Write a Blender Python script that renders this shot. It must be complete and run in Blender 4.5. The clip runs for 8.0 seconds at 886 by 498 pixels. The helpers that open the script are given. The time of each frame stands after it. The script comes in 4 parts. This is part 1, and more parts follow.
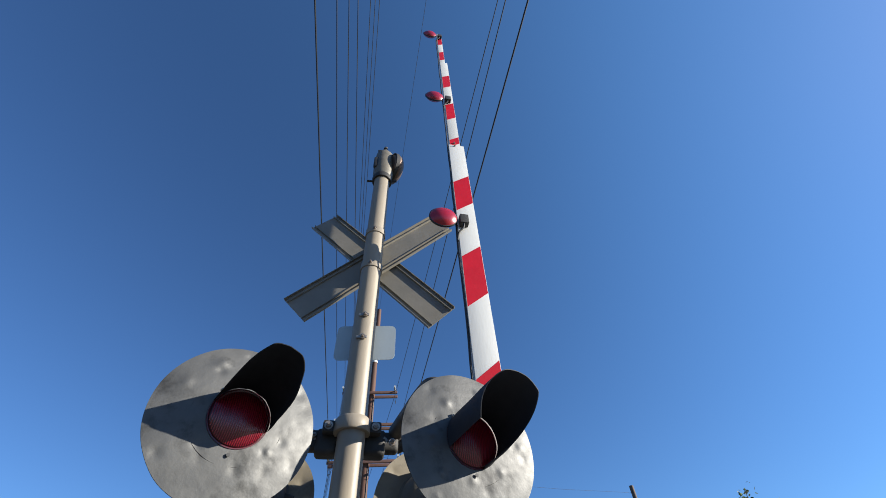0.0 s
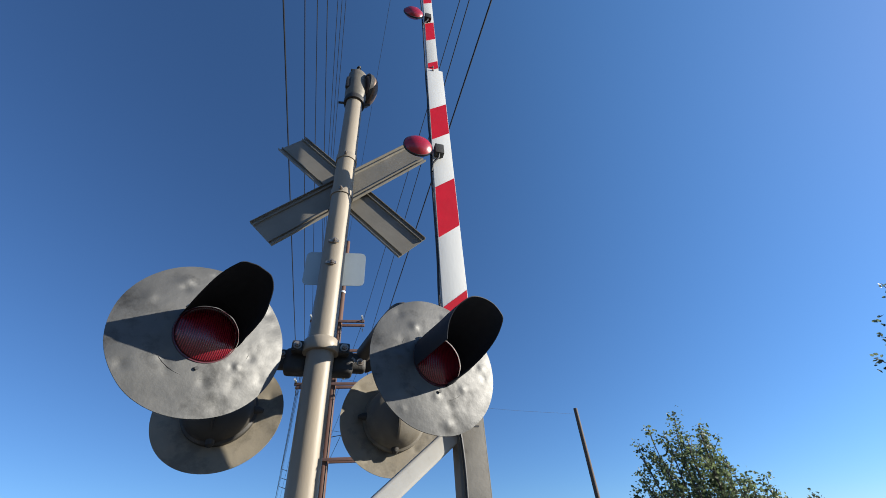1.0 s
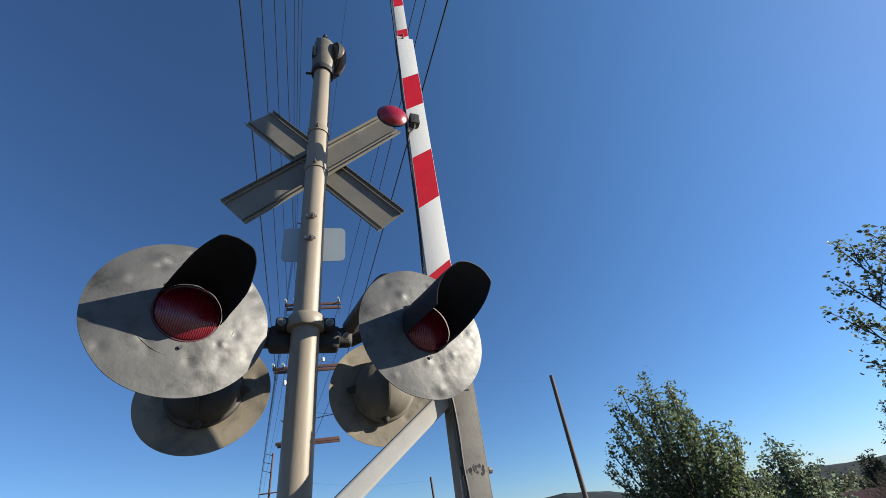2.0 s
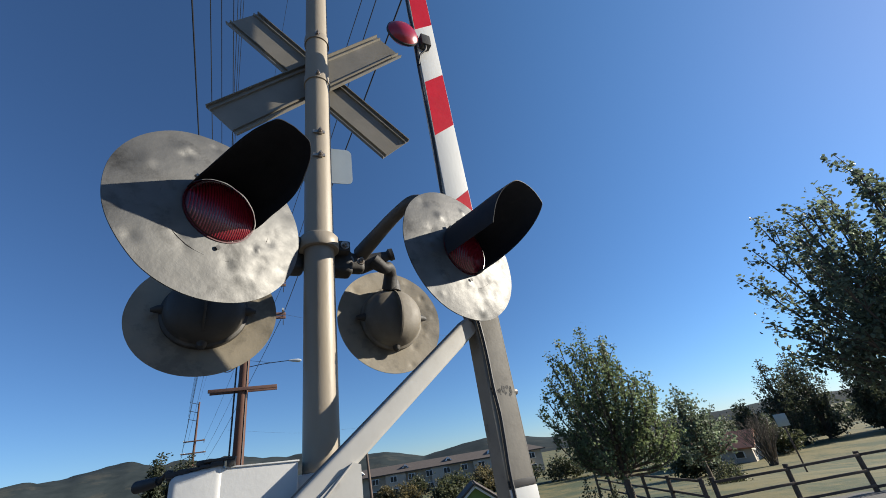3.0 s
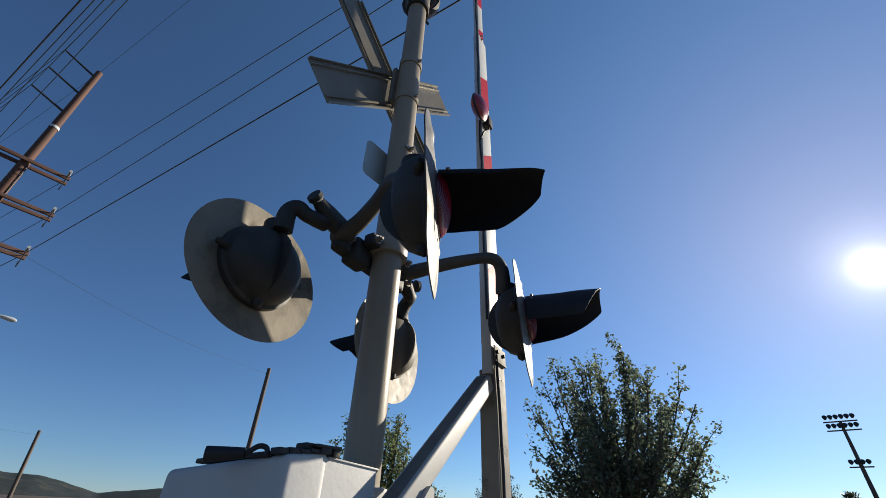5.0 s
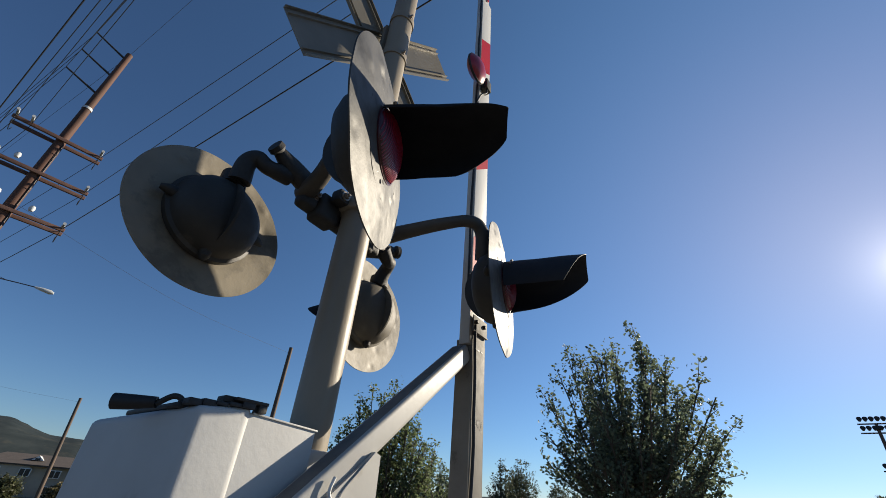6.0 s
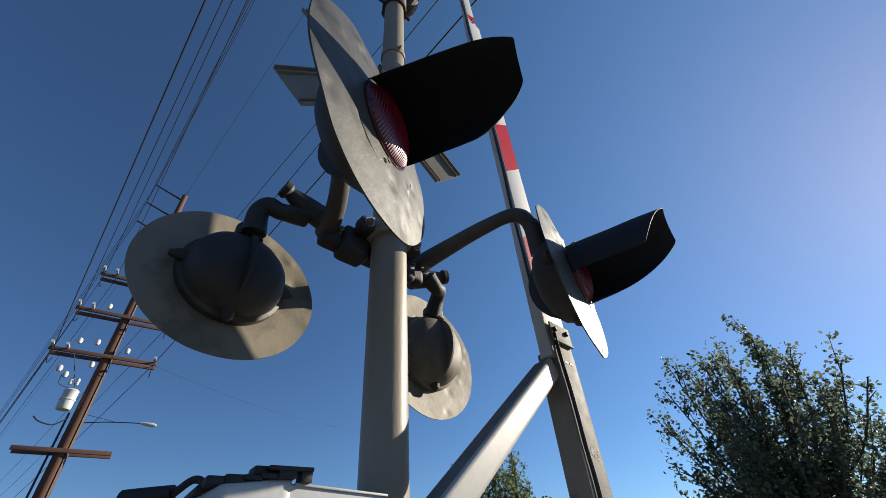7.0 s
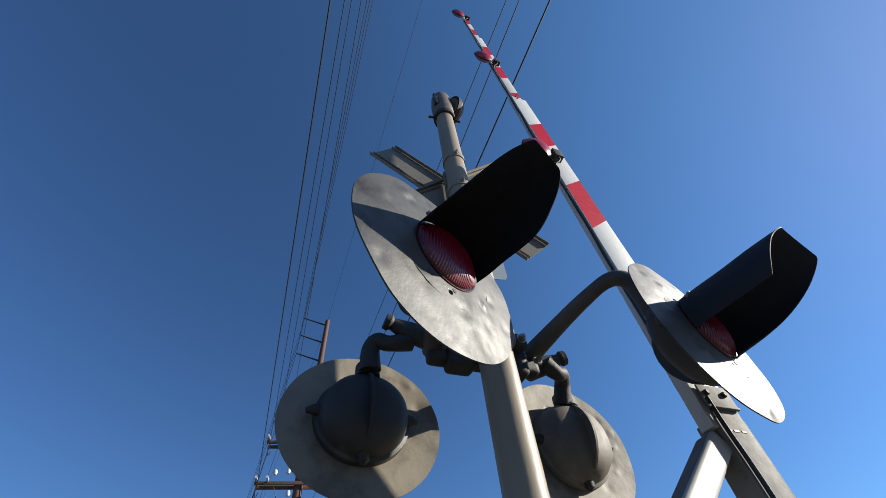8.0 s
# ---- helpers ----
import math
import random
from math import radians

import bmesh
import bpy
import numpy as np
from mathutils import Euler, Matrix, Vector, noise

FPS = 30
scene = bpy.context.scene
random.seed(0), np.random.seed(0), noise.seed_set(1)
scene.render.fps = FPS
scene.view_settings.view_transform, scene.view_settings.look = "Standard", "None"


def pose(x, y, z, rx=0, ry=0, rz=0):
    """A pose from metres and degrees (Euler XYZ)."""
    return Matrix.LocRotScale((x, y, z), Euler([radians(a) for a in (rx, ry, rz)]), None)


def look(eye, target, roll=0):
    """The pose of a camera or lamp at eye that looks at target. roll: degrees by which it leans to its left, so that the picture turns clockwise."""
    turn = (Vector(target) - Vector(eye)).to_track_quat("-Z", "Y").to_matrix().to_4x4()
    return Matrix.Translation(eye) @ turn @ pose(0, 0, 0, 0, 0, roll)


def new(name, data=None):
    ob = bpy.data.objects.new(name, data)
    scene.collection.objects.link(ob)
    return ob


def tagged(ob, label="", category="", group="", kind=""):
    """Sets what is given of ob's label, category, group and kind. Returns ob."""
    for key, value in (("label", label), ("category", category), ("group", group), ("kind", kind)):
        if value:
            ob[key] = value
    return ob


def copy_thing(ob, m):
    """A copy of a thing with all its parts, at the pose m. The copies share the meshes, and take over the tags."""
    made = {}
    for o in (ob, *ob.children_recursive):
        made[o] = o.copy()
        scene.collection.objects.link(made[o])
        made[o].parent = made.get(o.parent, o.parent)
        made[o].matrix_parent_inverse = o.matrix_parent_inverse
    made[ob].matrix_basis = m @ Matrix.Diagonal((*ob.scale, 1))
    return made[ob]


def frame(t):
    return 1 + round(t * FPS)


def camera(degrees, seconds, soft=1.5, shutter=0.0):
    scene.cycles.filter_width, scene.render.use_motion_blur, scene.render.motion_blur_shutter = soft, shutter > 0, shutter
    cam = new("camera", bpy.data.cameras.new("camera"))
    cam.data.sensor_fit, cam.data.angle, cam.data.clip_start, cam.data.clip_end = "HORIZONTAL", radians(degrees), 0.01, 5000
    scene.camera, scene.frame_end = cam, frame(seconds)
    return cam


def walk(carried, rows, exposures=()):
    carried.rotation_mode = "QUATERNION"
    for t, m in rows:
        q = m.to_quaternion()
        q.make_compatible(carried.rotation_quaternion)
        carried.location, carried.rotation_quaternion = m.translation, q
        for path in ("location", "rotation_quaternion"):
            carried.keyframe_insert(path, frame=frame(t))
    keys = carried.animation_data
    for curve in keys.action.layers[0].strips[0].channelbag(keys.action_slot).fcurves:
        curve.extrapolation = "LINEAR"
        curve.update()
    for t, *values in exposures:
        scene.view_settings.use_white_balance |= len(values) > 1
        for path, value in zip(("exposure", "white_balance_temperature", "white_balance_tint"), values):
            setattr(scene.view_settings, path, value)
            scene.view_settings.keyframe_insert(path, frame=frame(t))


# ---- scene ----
cam = camera(95.0, 8.0, soft=0.9)
PATH = [
    (0, (0.503, 0.199, 1.531), (0.632, 1.544, 3.005), -3.8),
    (0.5, (0.518, 0.205, 1.508), (0.697, 1.66, 2.868), -5.0),
    (1, (0.495, 0.227, 1.518), (0.776, 1.774, 2.755), -4.3),
    (1.5, (0.49, 0.259, 1.502), (0.908, 1.834, 2.662), -6.6),
    (1.7, (0.482, 0.261, 1.497), (0.902, 1.835, 2.656), -7.8),
    (2.8, (0.234, 0.384, 1.493), (0.736, 2.065, 2.452), -12.9),
    (3, (0.131, 0.466, 1.467), (0.818, 2.102, 2.39), -9.8),
    (3.5, (-0.137, 0.71, 1.465), (0.689, 2.238, 2.456), -7.0),
    (4, (-0.438, 0.893, 1.432), (0.708, 2.212, 2.406), -4.6),
    (4.2, (-0.529, 0.948, 1.436), (0.704, 2.091, 2.52), -4.0),
    (5.3, (-0.736, 0.923, 1.428), (0.552, 1.99, 2.525), 3.7),
    (5.5, (-0.689, 0.892, 1.426), (0.587, 2.005, 2.49), 5.4),
    (6, (-0.491, 0.881, 1.416), (0.77, 2.028, 2.462), 5.0),
    (6.5, (-0.361, 1.01, 1.383), (0.953, 2.128, 2.396), 0.5),
    (7, (-0.29, 1.046, 1.406), (0.68, 2.262, 2.664), -4.9),
    (7.5, (-0.202, 0.947, 1.434), (0.315, 2.131, 2.961), -6.1),
    (8, (-0.241, 0.925, 1.458), (0.142, 2.145, 2.995), -7.3),
]
walk(cam, [(t, look(eye, target, roll)) for t, eye, target, roll in PATH],
     [(0, 1.22, 5950, 10), (1.0, 1.16, 6000, 10), (1.5, 1.1, 6100, 10), (3.0, 1.06, 6250, 10), (3.5, 1.03, 6350, 10), (4.0, 0.98, 6450, 10), (5.5, 0.73, 6550, 10), (6.5, 0.77, 6800, 10),
      (7.0, 0.84, 6450, 10), (7.5, 0.97, 6100, 10), (8.0, 0.98, 6000, 10)])


# ---- light ----
SUN_AZ, SUN_EL = 103.0, 22.0          # degrees from +y towards +x, and above the horizon
sa, se = radians(SUN_AZ), radians(SUN_EL)
SUN_WAY = Vector((math.sin(sa) * math.cos(se), math.cos(sa) * math.cos(se), math.sin(se)))
world = bpy.data.worlds.new("sky")
world.use_nodes = True
scene.world = world
wn = world.node_tree.nodes
sky = wn.new("ShaderNodeTexSky")
sky.sky_type, sky.sun_disc = "NISHITA", False
sky.sun_elevation, sky.sun_rotation = se, sa
sky.altitude, sky.air_density, sky.dust_density, sky.ozone_density = 300, 0.9, 0.03, 6.5
wn["Background"].inputs["Strength"].default_value = 0.058
wl = world.node_tree.links
# the sun's own glare in the haze round it
way_node = wn.new("ShaderNodeTexCoord")
towards = wn.new("ShaderNodeVectorMath")
towards.operation = "DOT_PRODUCT"
towards.inputs[1].default_value = SUN_WAY
wl.new(way_node.outputs["Generated"], towards.inputs[0])
half = wn.new("ShaderNodeMath")       # 1 towards the sun, 0 away from it
half.operation = "MULTIPLY_ADD"
half.inputs[1].default_value = half.inputs[2].default_value = 0.5
wl.new(towards.outputs["Value"], half.inputs[0])
total = sky.outputs["Color"]
for power, tint in ((6000, (11, 10, 8.6, 1)), (900, (3.6, 3.4, 3.1, 1)), (110, (1.1, 0.85, 0.55, 1)), (24, (1.6, 0.78, 0.02, 1)), (3.6, (0.5, 1.25, 2.35, 1))):
    lobe = wn.new("ShaderNodeMath")
    lobe.operation = "POWER"
    lobe.inputs[1].default_value = power
    wl.new(half.outputs[0], lobe.inputs[0])
    glare = wn.new("ShaderNodeMix")
    glare.data_type, glare.blend_type = "RGBA", "ADD"
    wl.new(lobe.outputs[0], glare.inputs[0])
    wl.new(total, glare.inputs[6])
    glare.inputs[7].default_value = tint
    total = glare.outputs[2]
wl.new(total, wn["Background"].inputs["Color"])
lamp = bpy.data.lights.new("sun", "SUN")
lamp.energy, lamp.angle, lamp.color = 5.0, radians(0.53), (1.0, 0.9, 0.74)
sun = new("sun", lamp)
sun.matrix_world = look(SUN_WAY * 60, (0, 0, 0))


# ---- materials ----
def mat(name, color, rough=0.6, metal=0.0, color2=None, scale=8.0, bump=0.0, bump_scale=60.0, stain=None, stain_scale=3.0,
        stain_at=(0.5, 0.62), random_value=0.0, stretch=(1, 1, 1), spec=0.5, per_island=False):
    """A painted or weathered surface: a base colour that drifts to color2, stains with their own edge, fine relief."""
    m = bpy.data.materials.new(name)
    m.use_nodes = True
    nt = m.node_tree
    n, ln = nt.nodes, nt.links
    b = n["Principled BSDF"]
    b.inputs["Roughness"].default_value, b.inputs["Metallic"].default_value = rough, metal
    b.inputs["Specular IOR Level"].default_value = spec
    tc = n.new("ShaderNodeTexCoord")
    mp = n.new("ShaderNodeMapping")
    mp.inputs["Scale"].default_value = stretch
    ln.new(tc.outputs["Object"], mp.inputs["Vector"])

    def noise_tex(s, detail=6.0, rough_=0.6):
        t = n.new("ShaderNodeTexNoise")
        t.inputs["Scale"].default_value, t.inputs["Detail"].default_value = s, detail
        t.inputs["Roughness"].default_value = rough_
        ln.new(mp.outputs["Vector"], t.inputs["Vector"])
        return t

    def ramp(src, a, c):
        r = n.new("ShaderNodeMapRange")
        r.inputs["From Min"].default_value, r.inputs["From Max"].default_value = a, c
        ln.new(src, r.inputs["Value"])
        return r.outputs["Result"]

    def mix(f, a, c):
        x = n.new("ShaderNodeMix")
        x.data_type = "RGBA"
        if isinstance(f, float):
            x.inputs[0].default_value = f
        else:
            ln.new(f, x.inputs[0])
        for sock, v in ((x.inputs[6], a), (x.inputs[7], c)):
            if isinstance(v, tuple):
                sock.default_value = (*v, 1)
            else:
                ln.new(v, sock)
        return x.outputs[2]

    out = mix(ramp(noise_tex(scale).outputs["Fac"], 0.3, 0.7), color, color2 or tuple(0.8 * c for c in color))
    if stain:
        out = mix(ramp(noise_tex(stain_scale, 8, 0.68).outputs["Fac"], *stain_at), out, stain)
    if random_value:
        if per_island:
            src = n.new("ShaderNodeNewGeometry").outputs["Random Per Island"]
        else:
            src = n.new("ShaderNodeObjectInfo").outputs["Random"]
        h = n.new("ShaderNodeHueSaturation")
        r = n.new("ShaderNodeMapRange")
        r.inputs["To Min"].default_value, r.inputs["To Max"].default_value = 1 - random_value, 1 + random_value
        ln.new(src, r.inputs["Value"])
        ln.new(r.outputs["Result"], h.inputs["Value"])
        ln.new(out, h.inputs["Color"])
        out = h.outputs["Color"]
    ln.new(out, b.inputs["Base Color"])
    rr = n.new("ShaderNodeMapRange")
    rr.inputs["To Min"].default_value, rr.inputs["To Max"].default_value = max(0.05, rough - 0.12), min(1, rough + 0.12)
    ln.new(noise_tex(scale * 3).outputs["Fac"], rr.inputs["Value"])
    ln.new(rr.outputs["Result"], b.inputs["Roughness"])
    if bump:
        bp = n.new("ShaderNodeBump")
        bp.inputs["Strength"].default_value, bp.inputs["Distance"].default_value = 1.0, bump
        ln.new(noise_tex(bump_scale, 5).outputs["Fac"], bp.inputs["Height"])
        ln.new(bp.outputs["Normal"], b.inputs["Normal"])
    return m


M_MAST = mat("mast_paint", (0.287, 0.246, 0.184), 0.45, 0.0, (0.23, 0.197, 0.152), 6, 0.0008, 45, (0.246, 0.221, 0.18), 3.5, (0.58, 0.75), stretch=(1, 1, 0.35), spec=0.3)
M_SILVER = mat("silver_paint", (0.105, 0.104, 0.1), 0.54, 0.6, (0.078, 0.078, 0.076), 9, 0.0018, 16, (0.042, 0.042, 0.041), 7, (0.54, 0.68), spec=0.15)
M_BACK = mat("weathered_disc_paint", (0.236, 0.203, 0.146), 0.6, 0.0, (0.178, 0.155, 0.113), 8, 0.002, 14, (0.136, 0.118, 0.0857), 7, (0.52, 0.62))
M_BLACK = mat("hood_black", (0.011, 0.0118, 0.0145), 0.75, 0.0, (0.017, 0.018, 0.021), 12, 0.0006, 80, spec=0.08)
# hood black lifted towards blue: the sun glare's veil painted into the colour
M_BLACK_HAZE = mat("hazed_hood_black", (0.021, 0.0235, 0.03), 0.62, 0.0, (0.03, 0.033, 0.04), 9, 0.0006, 80, spec=0.2)
M_HOUSING = mat("housing_grey", (0.026, 0.0236, 0.0192), 0.6, 0.0, (0.0372, 0.0329, 0.0267), 10, 0.0008, 70, (0.0806, 0.0682, 0.0527), 6, (0.62, 0.76))
# paler tan copy of the housing paint, with the sun's light in its colour
M_HOUSING_LIT = mat("sunlit_housing", (0.144, 0.126, 0.0945), 0.65, 0.0, (0.104, 0.09, 0.0675), 9, 0.0008, 60, (0.18, 0.158, 0.117), 6, (0.55, 0.72))
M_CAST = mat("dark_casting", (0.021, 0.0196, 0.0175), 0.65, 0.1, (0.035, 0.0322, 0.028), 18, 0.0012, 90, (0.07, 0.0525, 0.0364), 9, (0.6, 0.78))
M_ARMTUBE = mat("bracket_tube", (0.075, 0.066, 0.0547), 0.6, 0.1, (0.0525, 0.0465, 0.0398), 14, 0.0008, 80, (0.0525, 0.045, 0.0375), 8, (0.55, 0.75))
M_CROSS = mat("sign_back_aluminium", (0.192, 0.176, 0.144), 0.5, 0.0, (0.153, 0.141, 0.115), 5, 0.0006, 60, (0.211, 0.192, 0.16), 4, (0.55, 0.75))
M_PLATE = mat("plate_aluminium", (0.405, 0.45, 0.45), 0.45, 0.3, (0.36, 0.396, 0.396), 6, 0.0004, 60)
M_WHITE = mat("white_arm_sheeting", (0.533, 0.533, 0.51), 0.5, 0.0, (0.473, 0.473, 0.451), 7, 0.0006, 50, (0.37, 0.362, 0.333), 11, (0.62, 0.78), stretch=(1, 1, 0.25), spec=0.3)
M_RED = mat("red_sheeting", (0.425, 0.00595, 0.0187), 0.5, 0.0, (0.348, 0.0051, 0.0153), 8, 0.0005, 50, (0.468, 0.255, 0.255), 16, (0.7, 0.74), spec=0.15)
M_ADAPT = mat("galvanised_adapter", (0.2, 0.188, 0.163), 0.68, 0.0, (0.15, 0.14, 0.122), 9, 0.0008, 60, (0.07, 0.064, 0.052), 9, (0.6, 0.7), spec=0.12)
M_BOX = mat("box_paint", (0.495, 0.495, 0.479), 0.5, 0.0, (0.445, 0.445, 0.432), 5, 0.0007, 45, (0.296, 0.284, 0.254), 5, (0.62, 0.8), spec=0.3)
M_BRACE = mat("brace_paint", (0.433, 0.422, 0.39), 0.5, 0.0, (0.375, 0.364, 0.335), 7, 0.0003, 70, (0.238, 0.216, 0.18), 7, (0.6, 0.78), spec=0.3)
# darker grey that paints the shade on the brace's upper face
M_BRACE_SHADE = mat("brace_top_shade", (0.17, 0.163, 0.15), 0.8, 0.0, (0.11, 0.106, 0.098), 12, 0.001, 60)
M_STEEL = mat("bolt_steel", (0.36, 0.33, 0.29), 0.45, 0.7, (0.24, 0.2, 0.17), 30, 0.0004, 120)
M_RUBBER = mat("black_rubber", (0.012, 0.012, 0.013), 0.6, 0.0, (0.02, 0.02, 0.021), 20)
M_BELL = mat("bell_bronze", (0.16, 0.10, 0.065), 0.5, 0.4, (0.10, 0.07, 0.05), 12, 0.0008, 60)
M_BRASS = mat("old_grey_bell_body", (0.17, 0.15, 0.115), 0.55, 0.2, (0.10, 0.09, 0.07), 12, 0.0008, 60)
M_POLE = mat("brown_pole_wood", (0.102, 0.0434, 0.0255), 0.8, 0.0, (0.0666, 0.0306, 0.0194), 3, 0.004, 30, (0.0408, 0.0229, 0.0153), 2, (0.5, 0.7), stretch=(1, 1, 0.08))
M_XARM = mat("crossarm_wood", (0.127, 0.0636, 0.047), 0.8, 0.0, (0.0884, 0.047, 0.0359), 4, 0.004, 30)
M_GREYPOLE = mat("grey_pole_wood", (0.12, 0.085, 0.065), 0.85, 0.0, (0.08, 0.06, 0.05), 3, 0.004, 30, stretch=(1, 1, 0.1))
M_WIRE = mat("wire_black", (0.02, 0.022, 0.028), 0.6)
M_GLASSY = mat("porcelain", (0.55, 0.56, 0.56), 0.25, 0.0, (0.4, 0.42, 0.42), 10)
M_TRANS = mat("transformer_grey", (0.50, 0.52, 0.52), 0.5, 0.0, (0.42, 0.44, 0.44), 4)
M_BARK = mat("bark", (0.11, 0.085, 0.06), 0.9, 0.0, (0.07, 0.055, 0.04), 9, 0.01, 30, stretch=(1, 1, 0.3))
M_FENCE = mat("fence_wood", (0.10, 0.075, 0.055), 0.85, 0.0, (0.065, 0.047, 0.036), 5, 0.003, 30, random_value=0.2)
M_STUCCO = mat("stucco", (0.416, 0.368, 0.304), 0.9, 0.0, (0.368, 0.328, 0.272), 2, 0.004, 30)
M_ROOFB = mat("brown_shingle", (0.08, 0.064, 0.0544), 0.9, 0.0, (0.06, 0.048, 0.04), 1.5, 0.02, 6)
M_ROOFR = mat("red_tile", (0.336, 0.136, 0.08), 0.85, 0.0, (0.264, 0.112, 0.068), 2, 0.02, 8)
M_TRIM = mat("white_trim", (0.72, 0.71, 0.68), 0.6)
M_GREENW = mat("green_gable", (0.16, 0.24, 0.06), 0.8, 0.0, (0.13, 0.2, 0.05), 4)
M_PANE = mat("dark_pane", (0.03, 0.035, 0.04), 0.12)
M_HILL = mat("hill_scrub", (0.04, 0.049, 0.05), 0.95, 0.0, (0.024, 0.032, 0.034), 0.11, 0.0, 1, (0.052, 0.055, 0.05), 0.035, (0.54, 0.62), spec=0.05)
M_CAR = mat("car_paint", (0.3, 0.31, 0.33), 0.3, 0.3, random_value=0.5)
M_CARD = mat("car_glass", (0.02, 0.022, 0.025), 0.1)


def leaf_mat(name, c1, c2, rnd):
    m = mat(name, c1, 0.52, 0.0, c2, 0.8, random_value=rnd, per_island=True, spec=0.45)
    nt = m.node_tree
    b = nt.nodes["Principled BSDF"]
    tr = nt.nodes.new("ShaderNodeBsdfTranslucent")
    ms = nt.nodes.new("ShaderNodeMixShader")
    ms.inputs[0].default_value = 0.5
    src = b.inputs["Base Color"].links[0].from_socket
    nt.links.new(src, tr.inputs["Color"])
    nt.links.new(b.outputs[0], ms.inputs[1])
    nt.links.new(tr.outputs[0], ms.inputs[2])
    nt.links.new(ms.outputs[0], nt.nodes["Material Output"].inputs["Surface"])
    return m


M_LEAF = leaf_mat("leaf_pear", (0.15, 0.185, 0.115), (0.1, 0.13, 0.085), 0.5)
M_LEAFB = leaf_mat("leaf_light", (0.15, 0.19, 0.085), (0.095, 0.125, 0.06), 0.5)
M_LEAFD = leaf_mat("leaf_dark", (0.075, 0.088, 0.05), (0.048, 0.058, 0.036), 0.4)
M_LEAFO = leaf_mat("leaf_olive", (0.16, 0.135, 0.06), (0.10, 0.085, 0.045), 0.5)
M_LEAFG = leaf_mat("leaf_bush", (0.085, 0.095, 0.045), (0.06, 0.066, 0.034), 0.5)


def lens_mat(name, color):
    m = bpy.data.materials.new(name)
    m.use_nodes = True
    b = m.node_tree.nodes["Principled BSDF"]
    b.inputs["Base Color"].default_value = color
    b.inputs["Roughness"].default_value = 0.28
    b.inputs["Specular IOR Level"].default_value = 0.5
    b.inputs["Coat Weight"].default_value = 0.35
    b.inputs["Coat Roughness"].default_value = 0.3
    b.inputs["Subsurface Weight"].default_value = 0.15
    b.inputs["Subsurface Radius"].default_value = (0.03, 0.004, 0.004)
    return m


M_LENS = lens_mat("red_lens", (0.05, 0.001, 0.004, 1))
M_FLUTE = lens_mat("red_flute", (0.19, 0.004, 0.015, 1))
M_LAMP = lens_mat("red_lamp_lens", (0.27, 0.003, 0.013, 1))


# ---- mesh helpers ----
def part(name, bm, material, parent=None, label="", smooth=True, m=None):
    """Links a bmesh as one mesh object under a thing or a part; sharp edges stay sharp."""
    bmesh.ops.recalc_face_normals(bm, faces=bm.faces)
    me = bpy.data.meshes.new(name)
    if smooth:
        for f in bm.faces:
            f.smooth = True
        for e in bm.edges:
            if len(e.link_faces) == 2 and e.calc_face_angle(0) > radians(38):
                e.smooth = False
    bm.to_mesh(me)
    bm.free()
    me.materials.append(material)
    ob = new(name, me)
    if parent:
        ob.parent = parent
    if m is not None:
        ob.matrix_basis = m
    if label:
        tagged(ob, label)
    return ob


def thing(name, m, label, category, group="", kind=""):
    ob = new(name)
    ob.empty_display_size = 0.1
    ob.matrix_basis = m
    return tagged(ob, label, category, group, kind)


def box(bm, cx, cy, cz, sx, sy, sz, bevel=0.0, m=None, segs=2):
    r = bmesh.ops.create_cube(bm, size=1.0)
    vs = r["verts"]
    mm = Matrix.Translation((cx, cy, cz)) @ Matrix.Diagonal((sx, sy, sz, 1))
    bmesh.ops.transform(bm, matrix=(m @ mm) if m is not None else mm, verts=vs)
    if bevel:
        es = list({e for v in vs for e in v.link_edges})
        bmesh.ops.bevel(bm, geom=es, offset=bevel, segments=segs, profile=0.6, affect="EDGES", clamp_overlap=True)


def lathe(bm, prof, m=None, segs=48):
    """Turns a profile of (radius, height) round local z."""
    m = m if m is not None else Matrix()
    rings = []
    for r, h in prof:
        if r < 1e-5:
            rings.append([bm.verts.new(m @ Vector((0, 0, h)))])
        else:
            rings.append([bm.verts.new(m @ Vector((r * math.cos(2 * math.pi * k / segs), r * math.sin(2 * math.pi * k / segs), h))) for k in range(segs)])
    for a, b in zip(rings, rings[1:]):
        for k in range(segs):
            j = (k + 1) % segs
            if len(a) == 1 and len(b) > 1:
                bm.faces.new((a[0], b[k], b[j]))
            elif len(b) == 1 and len(a) > 1:
                bm.faces.new((a[k], a[j], b[0]))
            elif len(a) > 1:
                bm.faces.new((a[k], a[j], b[j], b[k]))


def spline(pts, n=6):
    """A smooth line through the points."""
    p = [Vector(q) for q in pts]
    p = [p[0] * 2 - p[1]] + p + [p[-1] * 2 - p[-2]]
    out = []
    for i in range(1, len(p) - 2):
        for k in range(n):
            t = k / n
            a, b, c, d = p[i - 1:i + 3]
            out.append(0.5 * ((2 * b) + (c - a) * t + (2 * a - 5 * b + 4 * c - d) * t * t + (3 * b - a - 3 * c + d) * t ** 3))
    out.append(p[-2])
    return out


